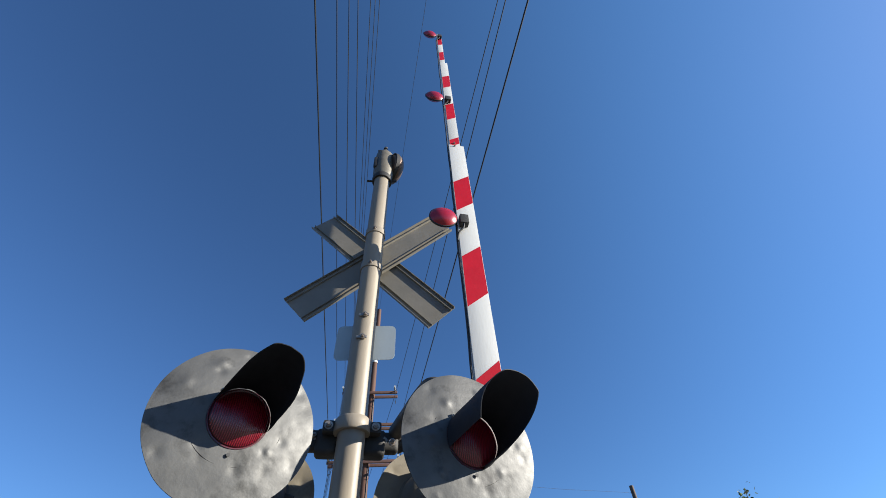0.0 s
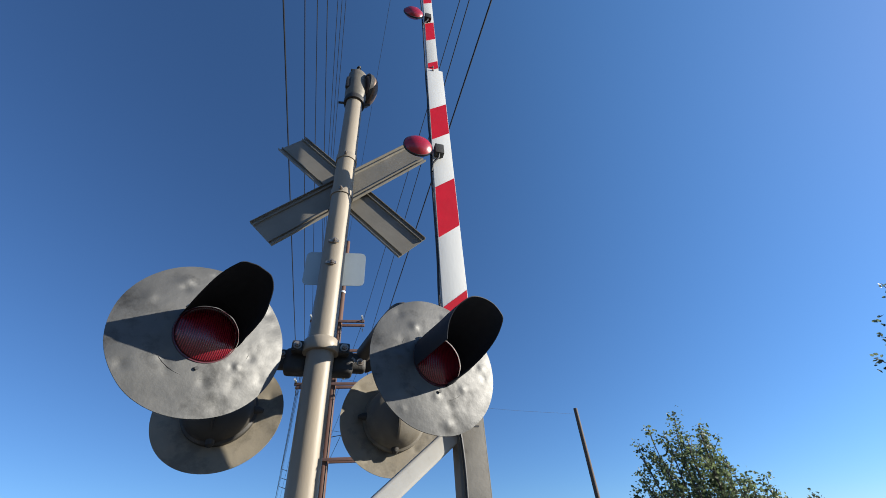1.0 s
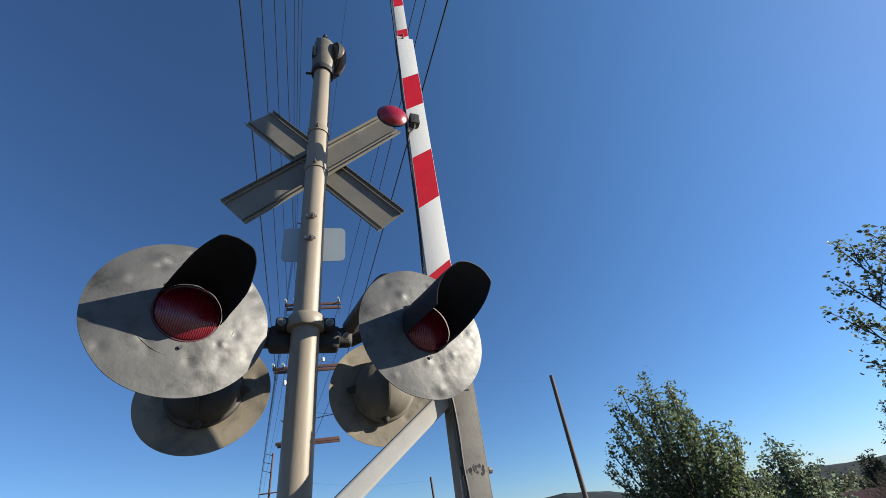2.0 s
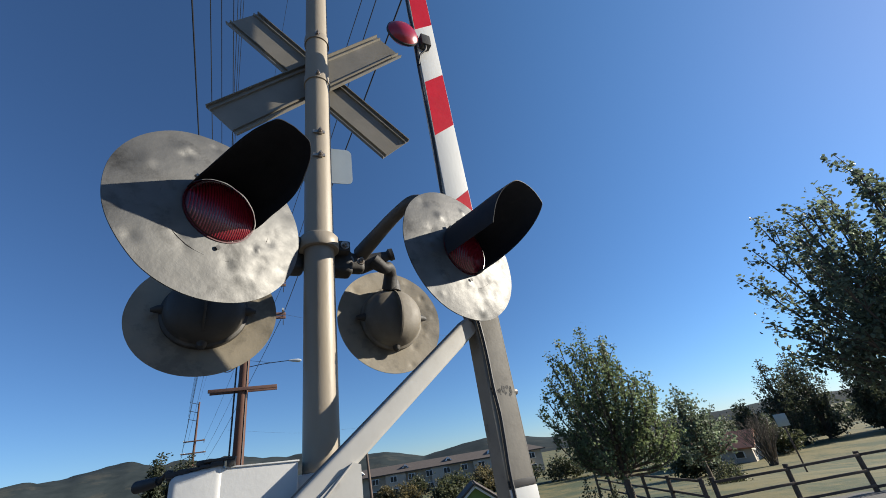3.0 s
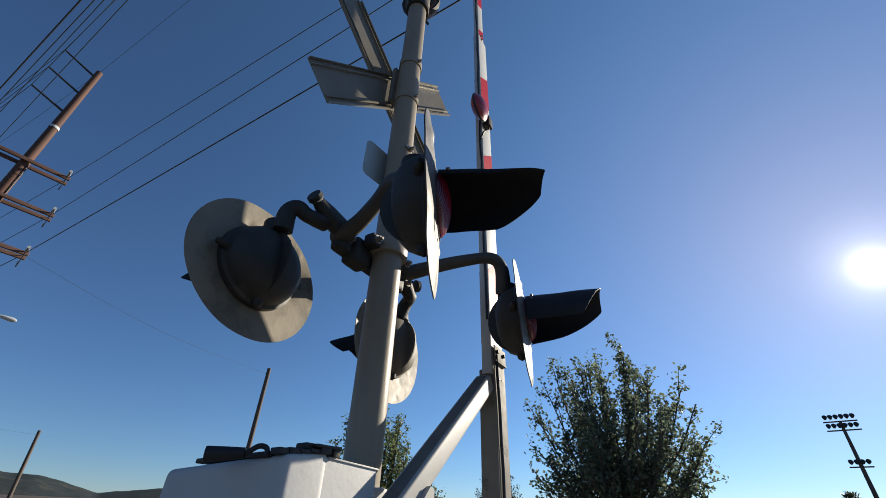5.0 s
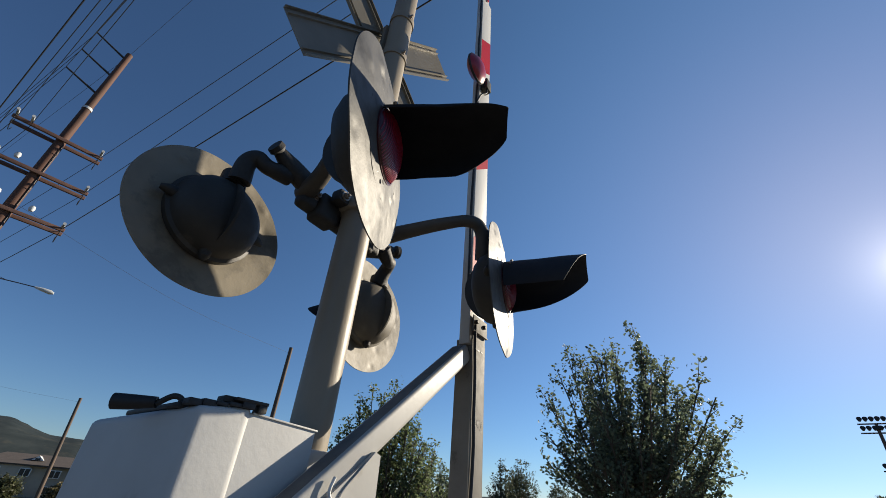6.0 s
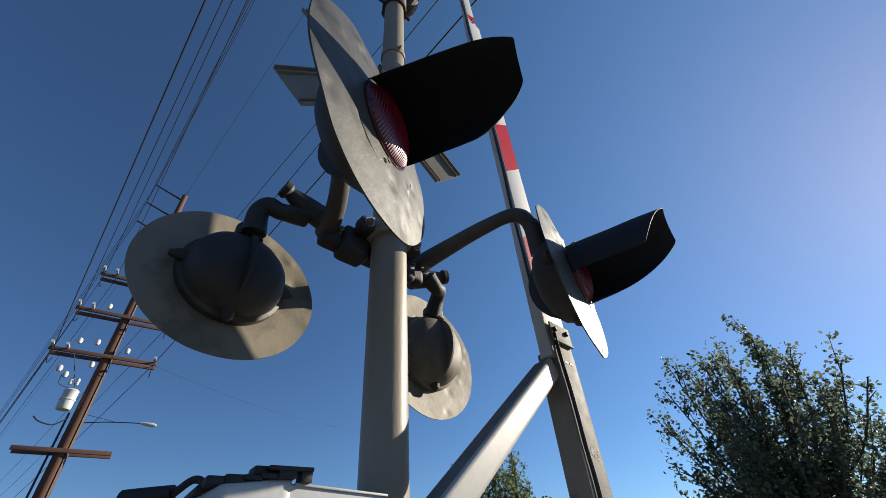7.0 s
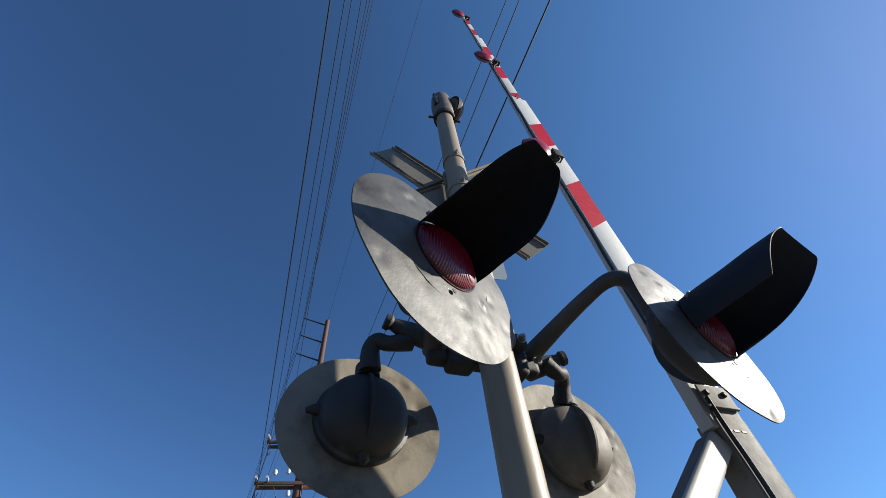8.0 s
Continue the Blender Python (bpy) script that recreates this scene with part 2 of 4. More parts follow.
def tube(bm, pts, radii, segs=14, cap=True):
    """A pipe along the points, with one radius or one a point."""
    pts = [Vector(p) for p in pts]
    if not isinstance(radii, (list, tuple)):
        radii = [radii] * len(pts)
    if len(radii) != len(pts):
        radii = list(np.interp(np.linspace(0, 1, len(pts)), np.linspace(0, 1, len(radii)), radii))
    ref = Vector((0.31, 0.2, 0.93)).normalized()
    rings, last = [], None
    for i, p in enumerate(pts):
        d = (pts[min(i + 1, len(pts) - 1)] - pts[max(i - 1, 0)]).normalized()
        u = last - d * last.dot(d) if last is not None else d.orthogonal()
        u.normalize()
        last = u
        v = d.cross(u)
        rings.append([bm.verts.new(p + float(radii[i]) * (u * math.cos(2 * math.pi * k / segs) + v * math.sin(2 * math.pi * k / segs))) for k in range(segs)])
    for a, b in zip(rings, rings[1:]):
        for k in range(segs):
            bm.faces.new((a[k], a[(k + 1) % segs], b[(k + 1) % segs], b[k]))
    if cap:
        bm.faces.new(rings[0])
        bm.faces.new(rings[-1])


def prism(bm, poly, y0, y1):
    """A plate: a polygon of (x, z) between two depths."""
    a = [bm.verts.new((x, y0, z)) for x, z in poly]
    b = [bm.verts.new((x, y1, z)) for x, z in poly]
    bm.faces.new(a)
    bm.faces.new(b[::-1])
    for i in range(len(poly)):
        j = (i + 1) % len(poly)
        bm.faces.new((a[i], a[j], b[j], b[i]))


def bolt(parent, p, way, r=0.012, h=0.012, name="bolt"):
    bm = bmesh.new()
    q = Vector(way).to_track_quat("Z", "Y").to_matrix().to_4x4()
    lathe(bm, [(0, -0.004), (r * 1.5, -0.004), (r * 1.5, 0.003), (r, 0.003)], q, 16)
    lathe(bm, [(r, 0.003), (r, h), (r * 0.55, h), (r * 0.5, h + 0.008), (0, h + 0.008)], q, 6)
    return part(name, bm, M_STEEL, parent, m=Matrix.Translation(p))


# ---- ground ----
def ground_z(x, y):
    d = math.hypot(x, y)
    s = min(1.0, max(0.0, (d - 12) / 26))
    q = min(1.0, max(0.0, (d - 5) / 5))
    return -1.65 * s * s * (3 - 2 * s) - 0.35 * q * q * (3 - 2 * q)


def build_ground():
    bm = bmesh.new()
    radii = [0, 1.5, 3, 5, 7, 9, 11, 13, 16, 19, 23, 27, 32, 38, 48, 62, 80, 110, 160, 240, 420, 900, 2500]
    segs = 72
    rings = []
    for r in radii:
        if r == 0:
            rings.append([bm.verts.new((0, 0, 0))])
            continue
        ring = []
        for k in range(segs):
            a = 2 * math.pi * k / segs
            x, y = r * math.cos(a), r * math.sin(a)
            ring.append(bm.verts.new((x, y, ground_z(x, y) + 0.05 * noise.noise((x * 0.2, y * 0.2, 0)) * min(1, r / 6))))
        rings.append(ring)
    for a, b in zip(rings, rings[1:]):
        for k in range(segs):
            j = (k + 1) % segs
            bm.faces.new((a[0], b[k], b[j]) if len(a) == 1 else (a[k], b[k], b[j], a[j]))
    m = mat("ground_mix", (0.11, 0.104, 0.095), 0.9, 0.0, (0.08, 0.077, 0.07), 2, 0.01, 14)
    nt = m.node_tree
    n, ln = nt.nodes, nt.links
    b = n["Principled BSDF"]
    src = b.inputs["Base Color"].links[0].from_socket
    tc = n.new("ShaderNodeTexCoord")
    dist = n.new("ShaderNodeVectorMath")
    dist.operation = "DOT_PRODUCT"
    dist.inputs[1].default_value = (0.62, 0.78, 0)
    ln.new(tc.outputs["Object"], dist.inputs[0])
    wob = n.new("ShaderNodeTexNoise")
    wob.inputs["Scale"].default_value = 0.6
    add = n.new("ShaderNodeMath")
    add.operation = "MULTIPLY_ADD"
    add.inputs[1].default_value = 1.6
    ln.new(tc.outputs["Object"], wob.inputs["Vector"])
    ln.new(wob.outputs["Fac"], add.inputs[0])
    ln.new(dist.outputs["Value"], add.inputs[2])
    rg = n.new("ShaderNodeMapRange")
    rg.inputs["From Min"].default_value, rg.inputs["From Max"].default_value = 13.2, 13.6
    ln.new(add.outputs["Value"], rg.inputs["Value"])
    gn = n.new("ShaderNodeTexNoise")
    gn.inputs["Scale"].default_value, gn.inputs["Detail"].default_value, gn.inputs["Roughness"].default_value = 0.22, 12, 0.78
    ln.new(tc.outputs["Object"], gn.inputs["Vector"])
    gm = n.new("ShaderNodeMix")
    gm.data_type = "RGBA"
    gm.inputs[6].default_value, gm.inputs[7].default_value = (0.035, 0.052, 0.012, 1), (0.135, 0.115, 0.035, 1)
    gr = n.new("ShaderNodeMapRange")
    gr.inputs["From Min"].default_value, gr.inputs["From Max"].default_value = 0.44, 0.56
    ln.new(gn.outputs["Fac"], gr.inputs["Value"])
    ln.new(gr.outputs["Result"], gm.inputs[0])
    mx = n.new("ShaderNodeMix")
    mx.data_type = "RGBA"
    ln.new(rg.outputs["Result"], mx.inputs[0])
    ln.new(src, mx.inputs[6])
    ln.new(gm.outputs[2], mx.inputs[7])
    ln.new(mx.outputs[2], b.inputs["Base Color"])
    tagged(part("ground", bm, m), "bare grey ground with dry grass beyond the fence", "ground", kind="structure")


build_ground()


def build_hills():
    az = [-180, -120, -80, -45, -25, -10, 0, 6, 11, 16, 19, 24, 32, 45, 60, 75, 86, 93, 105, 130, 180]
    el = [1.5, 2.2, 3.5, 4.2, 4.1, 4.7, 3.3, 3.0, 2.4, 1.2, 1.7, 2.2, 0.9, 0.5, 0.5, 0.4, 0.6, 1.7, 2.2, 2.0, 1.5]
    bm = bmesh.new()
    depth = [300, 320, 345, 375, 410, 460]
    prof = [0.0, 0.3, 0.62, 0.86, 1.0, 0.55]
    rows = []
    for d, p in zip(depth, prof):
        row = []
        for k in range(720):
            a = -180 + 360 * k / 720
            top = math.tan(radians(np.interp(a, az, el))) * 410
            x, y = d * math.sin(radians(a)), d * math.cos(radians(a))
            gully = 1 + 0.34 * noise.fractal((x * 0.02, y * 0.02, 3.1), 1.0, 2.0, 5) * (0.35 + p * 0.25)
            row.append(bm.verts.new((x, y, -2.5 + (top + 4.0) * p * gully)))
        rows.append(row)
    for a, b in zip(rows, rows[1:]):
        for k in range(720):
            j = (k + 1) % 720
            bm.faces.new((a[k], a[j], b[j], b[k]))
    tagged(part("backdrop_hills", bm, M_HILL), "distant scrub-covered hills in haze", "hills", kind="structure")


build_hills()

# ---- the signal ----
MX, MY = 0.226, 1.985                  # the mast's axis
TURN = 8.0                             # the signal's front is turned by this about its mast


def build_mast():
    t = thing("signal_mast", pose(MX, MY, 0), "cream-painted steel signal mast standing on the ground", "signal mast")
    bm = bmesh.new()
    lathe(bm, [(0, 0.02), (0.0595, 0.02), (0.0595, 4.30), (0.05, 4.31), (0, 4.31)], segs=40)
    part("pole", bm, M_MAST, t)
    bm = bmesh.new()
    lathe(bm, [(0, 0), (0.19, 0), (0.19, 0.03), (0.09, 0.05), (0.075, 0.2), (0.0605, 0.21)], segs=40)
    part("base_flange", bm, M_MAST, t)
    for z in (3.30, 3.62):
        bm = bmesh.new()
        lathe(bm, [(0.0597, -0.024), (0.0655, -0.024), (0.0655, 0.024), (0.0597, 0.024)], segs=40)
        part("strap", bm, M_MAST, t, m=pose(0, 0, z))
        b = bolt(t, (0.0, -0.066, z), (0, -1, 0), 0.009, 0.012)
    for z in (2.90, 2.76):
        bm = bmesh.new()
        box(bm, 0, -0.064, 0, 0.055, 0.008, 0.016, 0.003)
        part("bolt_strap", bm, M_STEEL, t, m=pose(0, 0, z))
        bolt(t, (0.006, -0.068, z), (0, -1, 0), 0.009, 0.014)
    return t


build_mast()


def build_bell():
    t = thing("crossing_bell", pose(MX, MY, 4.31), "weathered bronze crossing bell bolted on the mast top", "bell")
    bm = bmesh.new()
    lathe(bm, [(0.062, -0.05), (0.075, -0.05), (0.078, -0.02), (0.075, 0.0), (0.062, 0.0)], segs=32)
    part("collar", bm, M_CAST, t)
    for s in (-1, 1):
        bm = bmesh.new()
        tube(bm, [(s * 0.06, 0, -0.03), (s * 0.115, 0, -0.03)], 0.009, 8)
        part("set_screw", bm, M_CAST, t)
    bm = bmesh.new()
    lathe(bm, [(0, 0.001), (0.066, 0.001), (0.078, 0.05), (0.08, 0.2), (0.072, 0.34), (0.055, 0.375), (0, 0.385)], segs=32)
    part("body", bm, M_BRASS, t)
    way = Vector((0.86, 0.48, 0.1)).normalized()
    q = way.to_track_quat("Z", "Y").to_matrix().to_4x4()
    bm = bmesh.new()
    lathe(bm, [(0, -0.06), (0.05, -0.055), (0.055, -0.02), (0.115, -0.018), (0.128, 0.0), (0.132, 0.02), (0.128, 0.034), (0.118, 0.055), (0.08, 0.078), (0.03, 0.09), (0, 0.092)], q, 40)
    gong = part("gong", bm, M_BELL, t, "brown bronze gong", m=pose(0.058, 0.036, 0.215))
    bm = bmesh.new()
    lathe(bm, [(0.126, -0.012), (0.138, -0.012), (0.138, 0.016), (0.126, 0.016)], q, 40)
    part("gong_rim", bm, M_CAST, gong)
    bm = bmesh.new()
    box(bm, -0.05, -0.05, 0.16, 0.05, 0.04, 0.14, 0.012)
    part("motor_box", bm, M_CAST, t)
    bm = bmesh.new()
    tube(bm, [(0.0, -0.01, 0.385), (0.0, -0.01, 0.46)], [0.014, 0.011], 10)
    tube(bm, [(0.0, -0.01, 0.46), (0.004, -0.012, 0.485)], [0.018, 0.014], 10)
    box(bm, -0.03, -0.01, 0.42, 0.06, 0.026, 0.022, 0.005)
    part("top_fitting", bm, M_CAST, t)


build_bell()


def build_crossbuck():
    t = thing("crossbuck", pose(0.235, 2.11, 3.495), "grey backs of two crossed aluminium crossbuck blades on the mast", "road sign")
    for ang, y, L in ((42.5, 0.0, 1.22), (-47.2, 0.026, 1.235)):
        W, T = 0.222, 0.004
        prof = [(-W / 2, -0.016), (-W / 2 + 0.004, -0.016), (-W / 2 + 0.006, 0), (-W / 2 + 0.026, 0), (-W / 2 + 0.028, -0.012), (-W / 2 + 0.033, -0.012), (-W / 2 + 0.035, 0)]
        prof += [(-a, b) for a, b in prof[::-1]]
        prof += [(W / 2, T), (-W / 2, T)]
        bm = bmesh.new()
        ends = []
        for x in (-L / 2, L / 2):
            ends.append([bm.verts.new((x, b, a)) for a, b in prof])
        n = len(prof)
        for i in range(n):
            bm.faces.new((ends[0][i], ends[0][(i + 1) % n], ends[1][(i + 1) % n], ends[1][i]))
        bm.faces.new(ends[0])
        bm.faces.new(ends[1])
        part("blade", bm, M_CROSS, t, m=pose(0, y, 0) @ pose(0, 0, 0, 0, -ang, 0))
    bm = bmesh.new()
    box(bm, -0.009, -0.035, 0, 0.09, 0.03, 0.30, 0.006)
    part("mounting_bracket", bm, M_CROSS, t)


build_crossbuck()


def build_plate():
    t = thing("small_sign", pose(0.232, MY + 0.0655, 2.815), "blank pale back of a small rounded sign plate on the mast", "road sign")
    bm = bmesh.new()
    w, h, r = 0.158, 0.107, 0.03
    pts = []
    for cx, cz, a0 in ((w - r, h - r, 0), (-w + r, h - r, 90), (-w + r, -h + r, 180), (w - r, -h + r, 270)):
        for k in range(6):
            a = radians(a0 + 18 * k)
            pts.append((cx + r * math.cos(a), cz + r * math.sin(a)))
    prism(bm, pts, 0, 0.003)
    part("plate", bm, M_PLATE, t)


build_plate()

# centre, facing and seed of the four lights
LIGHTS = [((-0.056, 1.493, 2.149), (0.578, -0.815, 0.042), 3, True, 104, 70), ((0.697, 1.621, 2.114), (0.383, -0.923, 0.036), 8, True, 162, 112),
          ((-0.19, 2.172, 2.109), (-0.162, 0.97, -0.182), 5, False, 100, 100), ((0.563, 2.29, 2.096), (-0.169, 0.983, -0.066), 11, False, 100, 100)]


def facing(n):
    """A turn that brings local -y to the way n, keeping z up."""
    f = Vector(n).normalized()
    x = f.cross(Vector((0, 0, 1))).normalized()
    z = x.cross(f)
    return Matrix((x, -f, z)).transposed().to_4x4()


def build_light(c, n, seed, front, wrap, near):
    rnd = random.Random(seed)
    t = thing("flashing_light", Matrix.Translation(c) @ facing(n),
              "railway flasher with dented grey disc, black hood and red lens" if front else "railway flasher turned away, dark housing on a weathered disc", "crossing light", "flashing lights on the mast")
    R = 0.255
    dents = [(rnd.uniform(0.13, 0.235), rnd.uniform(0, 6.283), rnd.uniform(0.009, 0.022), rnd.choice((-0.0048, -0.0036, 0.0024, 0.0034)) * rnd.uniform(0.6, 1.1)) for _ in range(20)]

    def dish(r, a):
        x, z = r * math.cos(a), r * math.sin(a)
        y = 0.016 * (r / R) ** 2 + 0.006 * noise.noise((x * 7, z * 7, seed)) * (r / R)
        for dr, da, w, d in dents:
            q = ((x - dr * math.cos(da)) ** 2 + (z - dr * math.sin(da)) ** 2) / (w * w)
            if q < 6:
                y += d * math.exp(-q)
        return x, y, z

    bm = bmesh.new()
    segs, radii = 150, [0.094, 0.1, 0.11, 0.12, 0.127, 0.134, 0.141, 0.148, 0.155, 0.162, 0.169, 0.176, 0.183, 0.19, 0.197, 0.204, 0.211, 0.218, 0.225, 0.232, 0.239, 0.246, 0.252, R]
    sides = []
    for off in (0.0, 0.0035):
        sides.append([[bm.verts.new(Vector(dish(r * (1 + 0.006 * noise.noise((math.cos(2 * math.pi * k / segs) * 2, math.sin(2 * math.pi * k / segs) * 2, seed))), 2 * math.pi * k / segs)) + Vector((0, off, 0))) for k in range(segs)] for r in radii])
    for s in sides:
        for a, b in zip(s, s[1:]):
            for k in range(segs):
                bm.faces.new((a[k], a[(k + 1) % segs], b[(k + 1) % segs], b[k]))
    for i in (0, -1):
        for k in range(segs):
            j = (k + 1) % segs
            bm.faces.new((sides[0][i][k], sides[0][i][j], sides[1][i][j], sides[1][i][k]))
    part("background_disc", bm, M_SILVER if front else M_BACK, t, "dented silver-grey disc" if front else "weathered tan disc")
    back = pose(0, 0, 0, -90, 0, 0)    # local z runs to the back
    bm = bmesh.new()
    lathe(bm, [(0.145, 0.006), (0.15, 0.012), (0.15, 0.03), (0.14, 0.036), (0.137, 0.055), (0.125, 0.085), (0.10, 0.108), (0.06, 0.122), (0.0, 0.127)], back, 48)
    # the right rear housing takes the copy with sunlight in its colour
    part("housing", bm, M_HOUSING_LIT if seed == 11 else M_HOUSING, t, "dark grey domed lamp housing")
    bm = bmesh.new()
    rim, root = [], []
    for k in range(15):
        q = radians(-84 + 12 * k)
        rim.append((0.135 * math.sin(q), 0.03 + 0.132 * math.cos(q)))
        root.append((0.128 * math.sin(q), 0.03 + 0.085 * math.cos(q)))
    ring = rim + root[::-1]
    sides = [[bm.verts.new((x, y, z)) for z, y in ring] for x in (-0.004, 0.004)]
    bm.faces.new(sides[0])
    bm.faces.new(sides[1])
    for k in range(len(ring)):
        j = (k + 1) % len(ring)
        bm.faces.new((sides[0][k], sides[0][j], sides[1][j], sides[1][k]))
    part("rib", bm, M_HOUSING_LIT if seed == 11 else M_HOUSING, t)
    for a in (0, 180, 270):
        w = Vector((math.cos(radians(a)), 0, math.sin(radians(a))))
        bm = bmesh.new()
        tube(bm, [w * 0.13 + Vector((0, 0.04, 0)), w * 0.152 + Vector((0, 0.04, 0)), w * (0.174 if a != 270 else 0.16) + Vector((0, 0.034, 0))], [0.02, 0.016, 0.008], 10)
        part("latch", bm, M_CAST, t)
    bm = bmesh.new()
    tube(bm, [(0, 0.07, 0.115), (0, 0.07, 0.168)], [0.043, 0.04], 20)
    part("socket", bm, M_CAST, t)
    # lens: a ribbed red dome
    bm = bmesh.new()
    lathe(bm, [(0, -0.034), (0.03, -0.032), (0.06, -0.024), (0.08, -0.013), (0.09, -0.002), (0.0925, 0.012), (0.0, 0.02)], pose(0, 0, 0, -90, 0, 0), 48)
    lens = part("lens", bm, M_LENS, t, "fluted red glass lens")
    for k in range(27):
        x = -0.0832 + 0.0064 * k
        h = math.sqrt(0.0885 ** 2 - x * x)
        bm = bmesh.new()
        pts = []
        for i in range(11):
            z = h * (-1 + 0.2 * i)
            r = math.hypot(x, z)
            pts.append((x, -np.interp(r, [0, 0.03, 0.06, 0.08, 0.09], [0.034, 0.032, 0.024, 0.013, 0.002]), z))
        tube(bm, pts, 0.0021, 6, False)
        part("flute", bm, M_FLUTE, lens)
    bm = bmesh.new()
    lathe(bm, [(0.0905, 0.001), (0.093, -0.001), (0.0965, -0.001), (0.0965, 0.01), (0.0905, 0.01)], back, 48)
    part("lens_ring", bm, M_LENS, t)
    # hood: a long shell, open below, its lower corners cut back
    bm = bmesh.new()
    rows = []
    nA, nL = 56, 10
    for i in range(nA + 1):
        a = radians(-wrap + (wrap + near) * i / nA)
        deg = math.degrees(a)
        L = 0.297
        if deg > 22:
            L -= (0.15 if near < 80 else 0.09) * ((deg - 22) / (near - 22)) ** 1.2
        elif deg < -66 and wrap > 150:
            L -= 0.285 * ((-deg - 66) / (wrap - 66)) ** 1.25
        elif deg < -36 and wrap < 150:
            L -= 0.135 * ((-deg - 36) / 68) ** 1.4
        row = []
        for k in range(nL + 1):
            f = k / nL
            rr = 0.0985 - 0.005 * f + 0.0035 * noise.noise((i * 0.17, f * 2.2, seed))
            row.append((rr * math.sin(a), -0.004 - L * f, rr * math.cos(a), a))
        rows.append(row)
    inner = [[bm.verts.new((x - 0.0025 * math.sin(a), y, z - 0.0025 * math.cos(a))) for x, y, z, a in r] for r in rows]
    outer = [[bm.verts.new((x, y, z)) for x, y, z, a in r] for r in rows]
    for g in (inner, outer):
        for a, b in zip(g, g[1:]):
            for k in range(nL):
                bm.faces.new((a[k], a[k + 1], b[k + 1], b[k]))
    for i in range(nA):
        bm.faces.new((inner[i][nL], outer[i][nL], outer[i + 1][nL], inner[i + 1][nL]))
    for i in (0, nA):
        for k in range(nL):
            bm.faces.new((inner[i][k], inner[i][k + 1], outer[i][k + 1], outer[i][k]))
    hood = part("hood", bm, M_BLACK_HAZE if seed == 8 else M_BLACK, t, "long black sheet-metal hood with the glare's bluish haze in its colour" if seed == 8 else "long black sheet-metal hood")
    for a in (-88, 55, -30, 20):
        s, co = math.sin(radians(a)), math.cos(radians(a))
        bm = bmesh.new()
        lathe(bm, [(0, 0.007), (0.006, 0.006), (0.006, 0)], Matrix.Translation((s * 0.0985, -0.03, co * 0.0985)) @ Vector((s, 0, co)).to_track_quat("Z", "Y").to_matrix().to_4x4(), 8)
        part("screw", bm, M_STEEL, hood)
    if front:
        bm = bmesh.new()
        lathe(bm, [(0, 0.0), (0.006, 0.0), (0.006, 0.002), (0, 0.002)], pose(0, -0.002, -0.115, 90), 10)
        part("drain_plug", bm, M_RUBBER, t)


for row in LIGHTS:
    build_light(*row)


